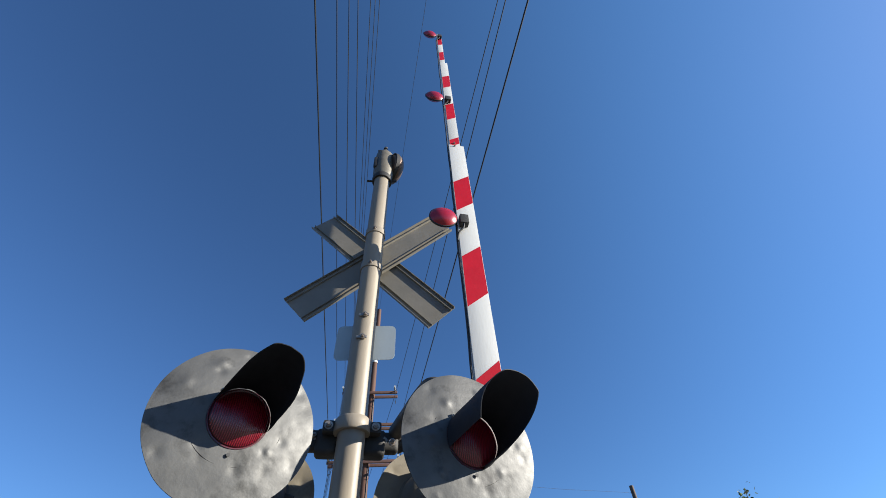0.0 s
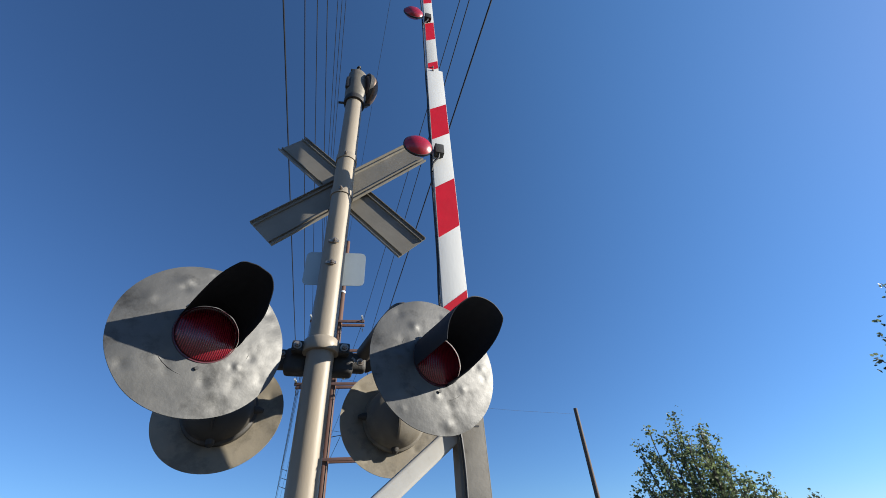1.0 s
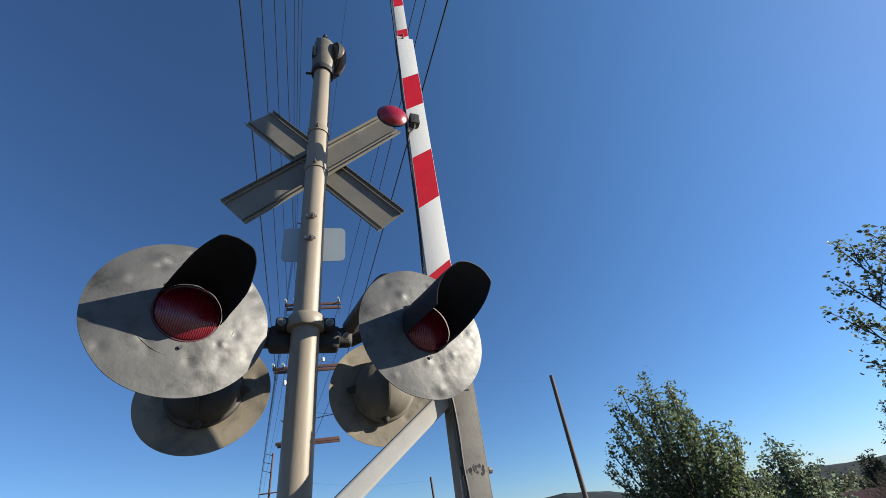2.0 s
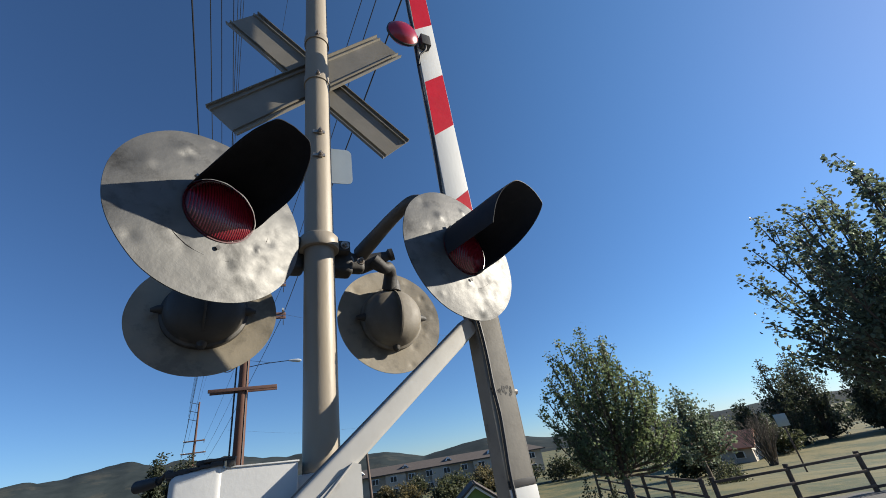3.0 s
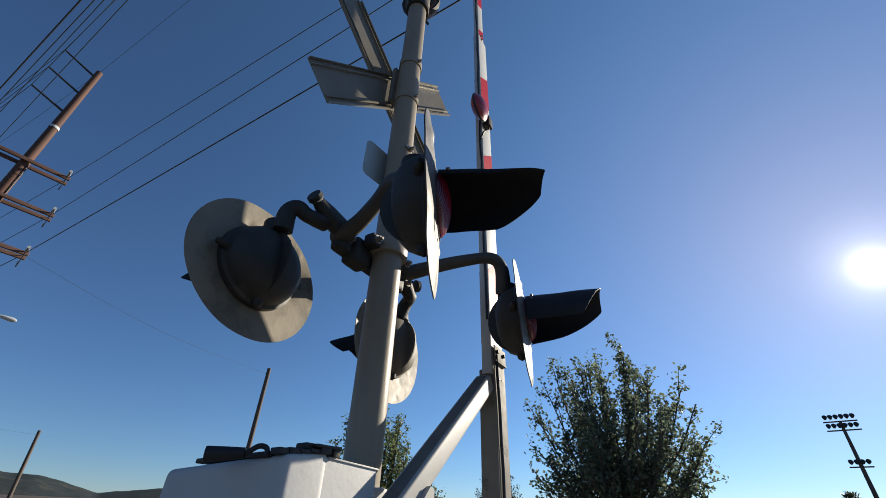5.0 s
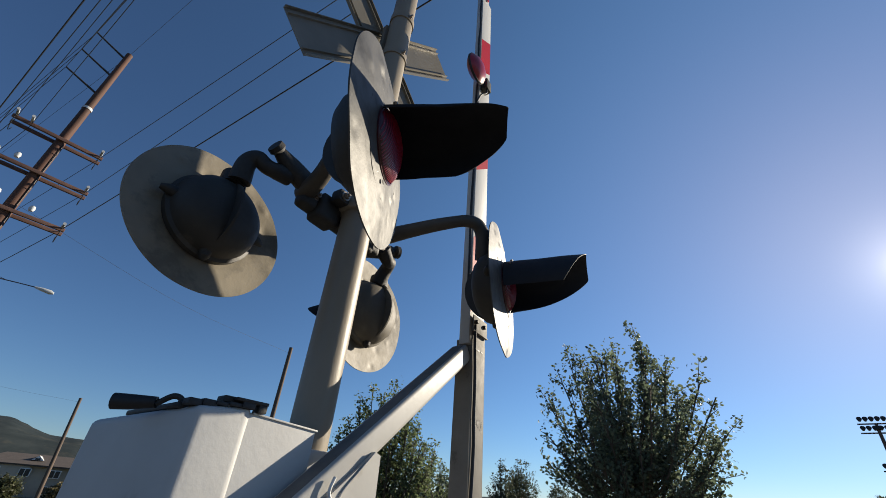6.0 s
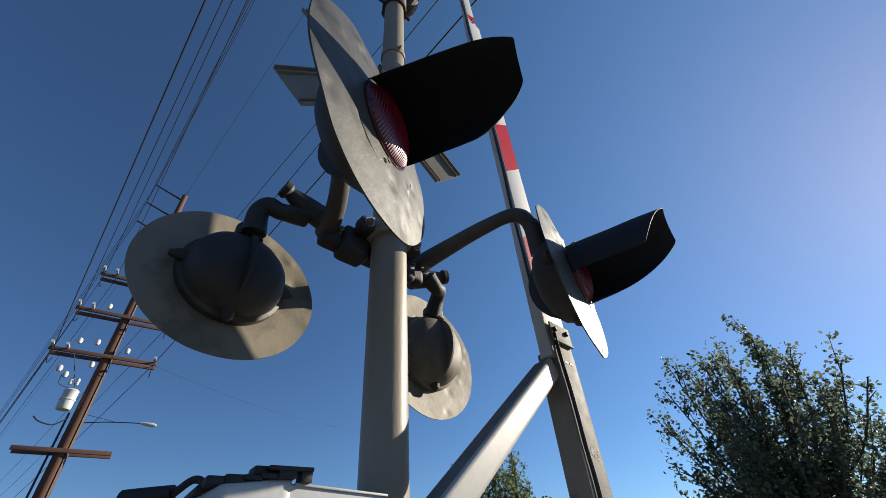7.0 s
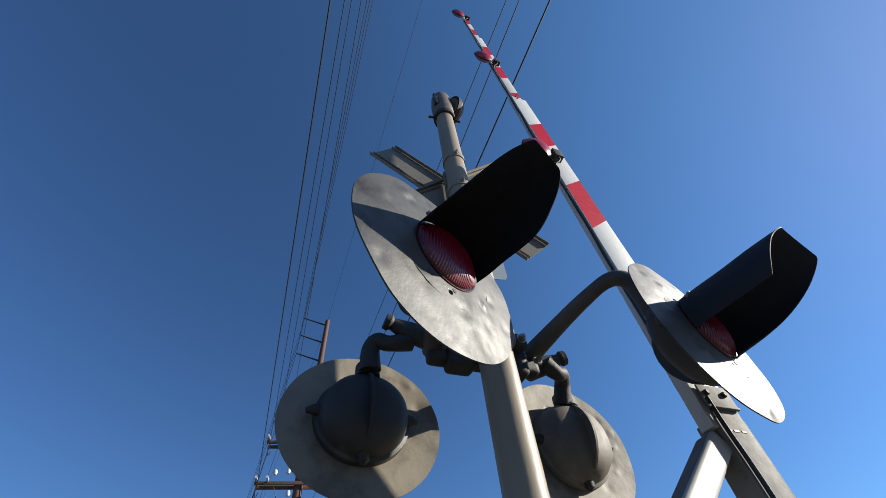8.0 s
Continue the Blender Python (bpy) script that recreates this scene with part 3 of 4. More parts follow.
def build_crossarm():
    t = thing("light_crossarm", Matrix.Translation((MX, MY, 2.33)), "dark cast crossarm clamped to the mast, carrying four lights", "bracket")

    def at(*pts):
        return [(x - MX, y - MY, z - 2.33) for x, y, z in pts]

    bm = bmesh.new()
    lathe(bm, [(0.0598, -0.03), (0.077, -0.03), (0.08, -0.024), (0.08, 0.02), (0.073, 0.03), (0.0598, 0.03)], segs=40)
    part("clamp_ring", bm, M_MAST, t, "cream-painted clamp ring")
    rot = pose(0, 0, 0, 0, 0, TURN)
    for s in (-1, 1):
        bm = bmesh.new()
        box(bm, s * 0.1, 0.0, -0.005, 0.05, 0.05, 0.05, 0.01, rot)
        part("ear", bm, M_CAST, t)
        bolt(t, rot @ Vector((s * 0.1, -0.027, -0.005)), rot.to_3x3() @ Vector((0, -1, 0)), 0.012, 0.016)
        bm = bmesh.new()
        box(bm, s * 0.1, 0.07, -0.045, 0.1, 0.08, 0.11, 0.022, rot, 3)
        part("junction_casting", bm, M_CAST, t)
    bm = bmesh.new()
    box(bm, 0, 0.085, -0.03, 0.42, 0.06, 0.085, 0.02, rot, 3)
    part("crossbar", bm, M_CAST, t)
    for s, knob in ((-1, (-0.111, 2.029, 2.389)), (1, (0.538, 2.135, 2.36))):
        bm = bmesh.new()
        k = Vector(at(knob)[0])
        tube(bm, [k + Vector((-s * 0.13, 0.0, -0.05)), k + Vector((-s * 0.05, 0, -0.02)), k + Vector((s * 0.004, -0.01, 0.0))], [0.04, 0.036, 0.022], 16)
        part("end_casting", bm, M_CAST, t)
        bm = bmesh.new()
        tube(bm, [k + Vector((s * 0.0, -0.01, -0.002)), k + Vector((s * 0.014, -0.014, 0.002)), k + Vector((s * 0.03, -0.018, 0.006))], [0.017, 0.03, 0.028], 16)
        part("plug", bm, M_CAST, t)
    arms = {
        "front_arm": [at((0.03, 2.06, 2.32), (0.005, 1.92, 2.315), (-0.045, 1.77, 2.305), (-0.095, 1.66, 2.29), (-0.108, 1.60, 2.265), (-0.108, 1.58, 2.24)),
                      at((0.412, 2.08, 2.345), (0.46, 1.95, 2.362), (0.512, 1.80, 2.372), (0.556, 1.70, 2.37), (0.61, 1.68, 2.34), (0.655, 1.70, 2.24))],
        "rear_elbow": [at((-0.05, 2.045, 2.34), (-0.10, 2.04, 2.325), (-0.13, 2.05, 2.33), (-0.16, 2.06, 2.345), (-0.18, 2.08, 2.32), (-0.176, 2.094, 2.25)),
                       at((0.47, 2.11, 2.325), (0.515, 2.12, 2.295), (0.545, 2.14, 2.305), (0.562, 2.185, 2.29), (0.559, 2.22, 2.23))]}
    for name, lines in arms.items():
        for line in lines:
            bm = bmesh.new()
            tube(bm, spline(line, 6), [0.036, 0.029, 0.024, 0.027, 0.035] if name == "front_arm" else [0.034, 0.027, 0.027, 0.03, 0.036], 18)
            part(name, bm, M_ARMTUBE if name == "front_arm" else M_CAST, t)
    for p in ((0.06, 2.02, 2.31), (0.36, 2.06, 2.30), (0.44, 2.05, 2.36), (0.40, 2.03, 2.28)):
        bolt(t, at(p)[0], (0.1, -1, 0.2), 0.011, 0.016)


build_crossarm()


# ---- gate ----
def build_gate_arm():
    X0, X1, Y0, Y1 = 0.767, 0.897, 1.842, 1.888
    t = thing("crossing_gate", pose(X0, Y0, 0, 0, 0, 8), "raised crossing gate arm, white with slanted red stripes", "crossing gate")
    secs = [(1.955, 4.64, 0.0, 0.13, 0.0, 0.046), (4.60, 6.72, 0.010, 0.09, 0.004, 0.04), (6.68, 7.95, 0.008, 0.066, 0.008, 0.034)]
    for z0, z1, x, w, y, d in secs:
        bm = bmesh.new()
        box(bm, x + w / 2, y + d / 2, (z0 + z1) / 2, w, d, z1 - z0, 0.003)
        part("arm_section", bm, M_WHITE, t)
    reds = [(2.09, 2.466, 0), (2.886, 3.268, 0), (3.72, 4.065, 0), (4.61, 4.725, 1), (5.12, 5.45, 1), (5.90, 6.22, 1), (6.80, 7.10, 2), (7.42, 7.70, 2)]
    for za, zb, k in reds:
        z0, z1, x, w, y, d = secs[k]
        rise = 0.83 * w
        for y0 in (y - 0.0015, y + d):
            bm = bmesh.new()
            x0, x1 = x + 0.003, x + w - 0.003
            prism(bm, [(x0, za), (x1, za + rise), (x1, min(zb + rise, z1 - 0.002)), (x0, zb)], y0, y0 + 0.0015)
            part("red_stripe", bm, M_RED, t)
    # cable down the arm's edge
    bm = bmesh.new()
    rnd = random.Random(4)
    line = [(-0.008 + rnd.uniform(-0.004, 0.002), 0.012 + rnd.uniform(-0.004, 0.004), z) for z in np.arange(2.2, 7.75, 0.17)]
    tube(bm, spline(line, 3), 0.006, 8)
    part("lamp_cable", bm, M_RUBBER, t)
    for z in (3.585, 5.53, 7.70):
        bm = bmesh.new()
        box(bm, 0.036, -0.024, z, 0.058, 0.045, 0.085, 0.006)
        br = part("lamp_bracket", bm, M_CAST, t, "black bracket box")
        bm = bmesh.new()
        lathe(bm, [(0.085, -0.008), (0.093, -0.006), (0.093, 0.006), (0.085, 0.008)], pose(-0.1, -0.03, z, 90), 32)
        part("lamp_rim", bm, M_RUBBER, t)
        for s in (-1, 1):
            bm = bmesh.new()
            lathe(bm, [(0, 0.045), (0.03, 0.042), (0.06, 0.032), (0.08, 0.018), (0.091, 0.004), (0.091, 0.0)], pose(-0.1, -0.03, z, 90 * s), 32)
            part("lamp_lens", bm, M_LAMP, t, "red gate lamp lens")
        bm = bmesh.new()
        tube(bm, spline([(0.03, -0.035, z - 0.04), (0.028, -0.03, z - 0.075), (0.0, -0.012, z - 0.11), (-0.008, 0.01, z - 0.17)], 4), 0.006, 8)
        part("lamp_lead", bm, M_RUBBER, t)
    for z in (4.62, 4.67):
        bolt(t, (0.05, -0.002, z), (0, -1, 0), 0.006, 0.005)


build_gate_arm()


def build_gate_adapter():
    t = thing("gate_arm_support", pose(0.767, 1.842, 0, 0, 0, 8), "grey metal channel and slanted brace that hold the gate arm", "gate support")
    for name, c, d in (("web", (0.0795, -0.001, 1.53), (0.107, 0.006, 1.06)), ("flange", (0.026, 0.033, 1.49), (0.006, 0.074, 0.98)), ("flange", (0.133, 0.033, 1.49), (0.006, 0.074, 0.98))):
        bm = bmesh.new()
        box(bm, *c, *d, 0.002)
        part(name, bm, M_ADAPT, t)
    bm = bmesh.new()
    box(bm, 0.0795, -0.0055, 1.374, 0.11, 0.005, 0.02, 0.001)
    part("black_band", bm, M_RUBBER, t)
    bm = bmesh.new()
    box(bm, 0.0795, -0.008, 1.30, 0.108, 0.008, 0.12, 0.001)
    part("white_sleeve", bm, M_WHITE, t)
    bm = bmesh.new()
    box(bm, 0.075, -0.009, 2.045, 0.122, 0.007, 0.075, 0.004)
    part("splice_plate", bm, M_ADAPT, t)
    bm = bmesh.new()
    box(bm, 0.076, -0.0135, 2.012, 0.122, 0.005, 0.006, 0.002)
    part("plate_lip", bm, M_ADAPT, t)
    # black tape residue across the channel
    rnd = random.Random(31)
    for k in range(16):
        x, z, w, h = rnd.uniform(0.034, 0.122), 1.665 + rnd.gauss(0, 0.012), rnd.uniform(0.006, 0.02), rnd.uniform(0.004, 0.016)
        bm = bmesh.new()
        pts = [(x + w * 0.5 * rnd.uniform(0.5, 1) * math.cos(q), z + h * rnd.uniform(0.5, 1) * math.sin(q)) for q in np.arange(0, 6.2, 0.7)]
        prism(bm, pts, -0.0045, -0.0035)
        part("tape_residue", bm, M_CAST, t, smooth=False)
    for x, z in ((0.036, 2.055), (0.106, 2.055)):
        bm = bmesh.new()
        lathe(bm, [(0.009, 0), (0.009, 0.006), (0.006, 0.009), (0, 0.009)], pose(x, -0.0125, z, 90), 6)
        part("splice_bolt", bm, M_CAST, t)
    # stencilled writing, too worn to read
    for x, w in ((0.052, 0.012), (0.075, 0.02), (0.104, 0.018)):
        bm = bmesh.new()
        box(bm, x, -0.0048, 1.945, w, 0.001, 0.006)
        part("stencil_mark", bm, M_RUBBER, t)
    bm = bmesh.new()
    rnd = random.Random(9)
    tube(bm, spline([(0.026 + 0.016 * math.sin((z - 1.0) * 2.6) ** 2 + rnd.uniform(-0.003, 0.003), -0.012, z) for z in np.arange(1.05, 2.1, 0.09)], 3), 0.0065, 8)
    part("cable", bm, M_RUBBER, t)
    for z in (1.66, 1.22):
        bm = bmesh.new()
        tube(bm, [(0.146, 0.02, z), (0.158, 0.02, z)], 0.011, 8)
        part("side_bolt", bm, M_STEEL, t)
    # brace: a box tube that falls to the pivot
    a, b = Vector((0.02, 0.041, 1.925)), Vector((-0.77, 0.041, 1.293))
    d = (b - a)
    L = d.length
    mm = Matrix.Translation((a + b) / 2) @ Matrix((d.normalized(), Vector((0, 1, 0)), d.normalized().cross(Vector((0, 1, 0))))).transposed().to_4x4()
    bm = bmesh.new()
    box(bm, 0, 0, 0, L, 0.07, 0.066, 0.012, mm, 3)
    brace = part("brace", bm, M_BRACE, t, "pale painted diagonal brace")
    # thin dark sheet: the upper face's shade, put in as colour
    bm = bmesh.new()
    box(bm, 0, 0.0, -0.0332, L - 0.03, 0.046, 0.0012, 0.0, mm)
    part("grime_film", bm, M_BRACE_SHADE, brace, "thin dark strip standing in for shade on the brace's upper face", smooth=False)
    bm = bmesh.new()
    box(bm, 0.019, 0.04, 1.95, 0.008, 0.05, 0.06, 0.002)
    part("brace_lug", bm, M_ADAPT, t)
    bm = bmesh.new()
    prism(bm, [(-0.475, 1.507), (-0.452, 1.50), (-0.442, 0.95), (-0.72, 0.95), (-0.72, 1.30), (-0.60, 1.41)], -0.004, 0.0055)
    part("gusset_plate", bm, M_BRACE, t)
    bm = bmesh.new()
    tube(bm, spline([(-0.478, -0.006, 1.505), (-0.53, -0.006, 1.455), (-0.575, -0.006, 1.41), (-0.597, -0.006, 1.36)], 4), 0.003, 8)
    part("weld_bead", bm, M_BRACE, t)
    bm = bmesh.new()
    tube(bm, spline([(-0.605, -0.006, 1.44), (-0.615, -0.006, 1.41), (-0.60, -0.006, 1.385), (-0.592, -0.006, 1.36)], 4), 0.004, 8)
    part("weld_bead", bm, M_TRIM, t)
    bm = bmesh.new()
    lathe(bm, [(0, 0), (0.027, 0), (0.027, 0.008), (0.02, 0.012), (0, 0.012)], pose(-0.60, -0.004, 1.372, 90), 24)
    part("pivot_boss", bm, M_BRACE, t)
    bolt(t, (-0.60, -0.016, 1.372), (0, -1, 0), 0.011, 0.012)


build_gate_adapter()


def build_mechanism():
    t = thing("gate_mechanism", pose(0, 0, 0), "white-painted steel gate mechanism box beside the mast", "gate machine")

    def shell(poly, z0, tops, bev):
        bm = bmesh.new()
        lo = [bm.verts.new((x, y, z0)) for x, y in poly]
        hi = [bm.verts.new((x, y, z)) for (x, y), z in zip(poly, tops)]
        bm.faces.new(lo)
        bm.faces.new(hi)
        for i in range(len(poly)):
            j = (i + 1) % len(poly)
            bm.faces.new((lo[i], lo[j], hi[j], hi[i]))
        bmesh.ops.recalc_face_normals(bm, faces=bm.faces)
        bmesh.ops.bevel(bm, geom=list(bm.edges), offset=bev, segments=4, profile=0.6, affect="EDGES", clamp_overlap=True)
        return bm

    body = part("body", shell([(-0.155, 1.805), (-0.035, 1.815), (-0.03, 2.2), (-0.235, 2.19)], 0.9, [1.541, 1.558, 1.54, 1.515], 0.018), M_BOX, t)
    part("side_housing", shell([(-0.055, 1.8165), (0.152, 1.842), (0.155, 2.19), (-0.03, 2.2)], 0.9, [1.546, 1.54, 1.535, 1.54], 0.005), M_BOX, t)
    bm = bmesh.new()
    box(bm, 0.06, 1.842, 1.541, 0.19, 0.03, 0.004, 0.001, pose(0.0, 0, 0) @ Matrix.Translation((0.06, 1.842, 1.541)) @ pose(0, 0, 0, 0, 2.5, 7) @ Matrix.Translation((-0.06, -1.842, -1.541)))
    part("drip_lip", bm, M_BOX, t, m=None)
    bm = bmesh.new()
    box(bm, -0.11, 2.02, 1.54, 0.13, 0.33, 0.012, 0.004)
    part("lid", bm, M_RUBBER, t, "black lid gasket")
    bm = bmesh.new()
    tube(bm, [(-0.262, 1.95, 1.535), (-0.235, 1.93, 1.537), (-0.20, 1.9, 1.541)], [0.016, 0.015, 0.011], 14)
    lock = part("padlock", bm, M_RUBBER, t, "black padlock")
    bm = bmesh.new()
    tube(bm, spline([(-0.20, 1.9, 1.538), (-0.18, 1.885, 1.556), (-0.166, 1.872, 1.552), (-0.167, 1.87, 1.535)], 5), 0.006, 8)
    part("shackle", bm, M_CAST, lock)
    rnd = random.Random(2)
    for k in range(5):
        bm = bmesh.new()
        x = -0.155 + 0.026 * k
        box(bm, x, 1.835 - 0.003 * k, 1.546 + 0.0028 * k, 0.03, 0.034, rnd.uniform(0.008, 0.014), 0.003)
        part("hinge_knuckle", bm, M_RUBBER, t)
    bm = bmesh.new()
    box(bm, -0.085, 1.84, 1.564, 0.035, 0.04, 0.014, 0.004)
    part("hasp", bm, M_CAST, t)
    bm = bmesh.new()
    box(bm, -0.045, 1.82, 1.566, 0.075, 0.03, 0.007, 0.002)
    box(bm, -0.018, 1.822, 1.556, 0.02, 0.03, 0.02, 0.003)
    part("lid_lip", bm, M_CAST, t)
    bm = bmesh.new()
    box(bm, MX - 0.03, MY - 0.05, 1.25, 0.1, 0.1, 0.5, 0.01)
    part("mast_clamp", bm, M_BOX, t)


build_mechanism()


# ---- power line ----
UX, UY = -1.92, 21.2


def build_utility_pole(m, scale=1.0, full=True):
    t = thing("utility_pole", m, "tall brown wooden utility pole with double crossarms and wires" if full else "far brown wooden utility pole with crossarms", "utility pole", "utility poles along the line")
    g = -2.2
    bm = bmesh.new()
    tube(bm, [(0, 0, g), (0, 0, 6), (0, 0, 12.7), (0, 0, 18.6)], [0.25, 0.21, 0.17, 0.13], 20)
    part("pole", bm, M_POLE, t)
    for z, xl, xr in ((12.68, -1.55, 1.4), (10.93, -1.72, 1.66), (9.15, -1.82, 1.7), (5.7, -1.35, 1.42)):
        for y in (-0.24, 0.24):
            bm = bmesh.new()
            box(bm, (xl + xr) / 2, y, z, xr - xl, 0.1, 0.14, 0.015)
            part("crossarm", bm, M_XARM, t)
        if z > 6:
            for x in (xl + 0.1, xl + 0.55, xr - 0.12):
                bm = bmesh.new()
                tube(bm, [(x, -0.3, z + 0.05), (x, -0.45, z + 0.06), (x, -0.62, z + 0.06), (x, -0.8, z + 0.05)], [0.03, 0.06, 0.045, 0.055], 8)
                part("insulator", bm, M_GLASSY, t)
            for x in (xl + 0.1, xr - 0.12):
                bm = bmesh.new()
                tube(bm, spline([(x, -0.7, z), (x + 0.02, 0, z - 0.48), (x, 0.7, z)], 4), 0.014, 6)
                part("jumper_wire", bm, M_WIRE, t)
    for z in (18.25, 16.94, 15.66):
        bm = bmesh.new()
        tube(bm, [(-0.1, 0, z), (-1.38, 0, z + 0.42)], [0.05, 0.035], 8)
        part("standoff", bm, M_WIRE, t)
    if full:
        bm = bmesh.new()
        lathe(bm, [(0, 0), (0.2, 0), (0.23, 0.05), (0.23, 0.3), (0.25, 0.32), (0.25, 0.36), (0.23, 0.38), (0.23, 0.62), (0.25, 0.66), (0.19, 0.72), (0, 0.75)], pose(-0.55, -0.1, 7.05), 20)
        tr = part("transformer", bm, M_TRANS, t, "grey transformer can")
        for x in (-0.72, -0.52):
            bm = bmesh.new()
            lathe(bm, [(0, 0), (0.05, 0), (0.07, 0.06), (0.05, 0.1), (0.07, 0.16), (0.04, 0.26), (0, 0.28)], pose(x, -0.1, 7.95), 10)
            part("bushing", bm, M_GLASSY, tr)
        for x, z in ((-0.95, 8.1), (-0.35, 8.6), (-1.05, 9.45), (-0.5, 9.5), (-1.2, 8.3), (0.55, 9.35), (-0.7, 11.1)):
            bm = bmesh.new()
            lathe(bm, [(0, 0), (0.07, 0.02), (0.1, 0.12), (0.07, 0.22), (0, 0.26)], pose(x, -0.3, z), 10)
            part("cutout", bm, M_TRANS, t)
        for line, r in (([(-0.3, -0.15, 6.75), (-0.6, -0.2, 6.5), (-1.0, -0.3, 6.55), (-1.2, -0.3, 6.7)], 0.022),
                        ([(-0.5, -0.1, 7.8), (-0.75, -0.2, 8.4), (-0.95, -0.3, 8.9), (-1.1, -0.3, 9.1)], 0.012),
                        ([(-0.6, -0.1, 7.8), (-1.0, -0.2, 7.9), (-1.05, -0.3, 8.2)], 0.012)):
            bm = bmesh.new()
            tube(bm, spline(line, 4), r, 6)
            part("service_loop", bm, M_WIRE, t)
        bm = bmesh.new()
        tube(bm, [(-0.36, 0.0, g), (-0.33, 0.0, 7.0)], 0.035, 8)
        tube(bm, [(0.16, -0.2, g), (0.14, -0.15, 12.5)], 0.02, 6)
        part("riser_conduit", bm, M_WIRE, t)
        bm = bmesh.new()
        lathe(bm, [(0.175, -0.06), (0.18, -0.06), (0.18, 0.06), (0.175, 0.06)], pose(0, 0, 14.7), 16)
        part("steel_band", bm, M_GLASSY, t)
    return t


build_utility_pole(pose(UX, UY, 0))
build_utility_pole(pose(-11.6, 66, -1.5) @ Matrix.Scale(0.82, 4), full=False)


def build_street_lamp():
    t = thing("street_lamp", pose(UX, UY, 6.7), "grey cobra-head street lamp on a thin arm at the utility pole", "street lamp")
    bm = bmesh.new()
    tube(bm, spline([(0.15, 0, 0.0), (0.8, -0.1, 0.07), (1.5, -0.2, 0.1), (2.0, -0.3, 0.1)], 5), 0.018, 8)
    tube(bm, [(0.15, 0, 0.3), (1.1, -0.14, 0.1)], 0.008, 6)
    part("arm", bm, M_WIRE, t)
    bm = bmesh.new()
    tube(bm, [(1.9, -0.28, 0.1), (2.1, -0.3, 0.09), (2.35, -0.34, 0.06), (2.45, -0.36, 0.05)], [0.03, 0.065, 0.08, 0.04], 12)
    part("lamp_head", bm, M_TRANS, t)


build_street_lamp()


def build_wires():
    runs = []
    for x, z, s in ((-3.64, 9.2, -0.131), (-3.54, 10.95, -0.13), (-3.37, 12.7, -0.122), (-2.92, 12.7, -0.109), (-3.3, 16.08, -0.131), (-3.3, 17.36, -0.134), (-3.3, 18.67, -0.138),
                    (-1.92, 18.6, -0.153), (-0.34, 9.2, -0.131), (-0.38, 10.95, -0.134), (-0.64, 12.7, -0.158)):
        runs.append((x, z, s))
    for x, z, s in runs:
        t = thing("power_line", pose(x, UY, z), "thin dark overhead power line strung between poles", "power line", "overhead power lines")
        line = []
        for k in range(25):
            f = k / 24
            y = -f * 52
            line.append((s * y, y, -1.6 * f * (1 - f)))
        bm = bmesh.new()
        r = 0.007 if x == -1.92 else 0.015 if x in (-3.64, -0.34) else 0.011
        tube(bm, line, r, 6)
        part("near_span", bm, M_WIRE, t)
        line = []
        for k in range(13):
            f = k / 12
            line.append(((-9.68 + 0.18 * (UX - x)) * f, 44.8 * f, (-1.5 - 0.18 * z) * f - 2.0 * f * (1 - f)))
        bm = bmesh.new()
        tube(bm, line, r, 5)
        part("far_span", bm, M_WIRE, t)


build_wires()


def build_plain_pole(x, y, top, r, lean=0.0, wire=True):
    t = thing("wooden_pole", pose(x, y, ground_z(x, y) - 0.3), "thin dark wooden pole standing beyond the crossing", "pole", "plain wooden poles")
    h = top - (ground_z(x, y) - 0.3)
    bm = bmesh.new()
    tube(bm, [(0, 0, 0), (lean * 0.5, 0, h / 2), (lean, 0, h)], [r * 1.35, r * 1.15, r], 10)
    part("pole", bm, M_GREYPOLE, t)
    bm = bmesh.new()
    box(bm, lean, 0, h - 0.1, 0.14, 0.14, 0.16, 0.01)
    part("pole_cap", bm, M_WIRE, t)
    if not wire:
        return
    bm = bmesh.new()
    tube(bm, spline([(lean, 0, h - 0.4), (lean - 8, -2, h - 0.3), (lean - 16, -4, h + 0.8)], 6), 0.006, 5)
    part("guy_wire", bm, M_WIRE, t)


build_plain_pole(14.05, 27.9, 9.8, 0.13)
build_plain_pole(9.9, 60, 7.7, 0.15, -0.6)


# ---- trees ----
def leaves_mesh(bm, centers, size, rnd, per):
    """Ovate leaves, folded along the midrib, in loose clumps."""
    shape = ((0, -0.6, 0), (-0.44, -0.22, 0.09), (-0.36, 0.3, 0.07), (0, 0.72, -0.1), (0.36, 0.3, 0.07), (0.44, -0.22, 0.09))
    for c in centers:
        for _ in range(per):
            p = c + Vector((rnd.gauss(0, 1), rnd.gauss(0, 1), rnd.gauss(0, 0.9))) * size * 0.95
            a = Euler((rnd.gauss(0, 0.75), rnd.gauss(0, 0.75), rnd.uniform(0, 6.28))).to_matrix()
            s = size * rnd.uniform(0.65, 1.2)
            v = [bm.verts.new(p + a @ (Vector(q) * s)) for q in shape]
            bm.faces.new((v[0], v[3], v[2], v[1]))
            bm.faces.new((v[0], v[5], v[4], v[3]))


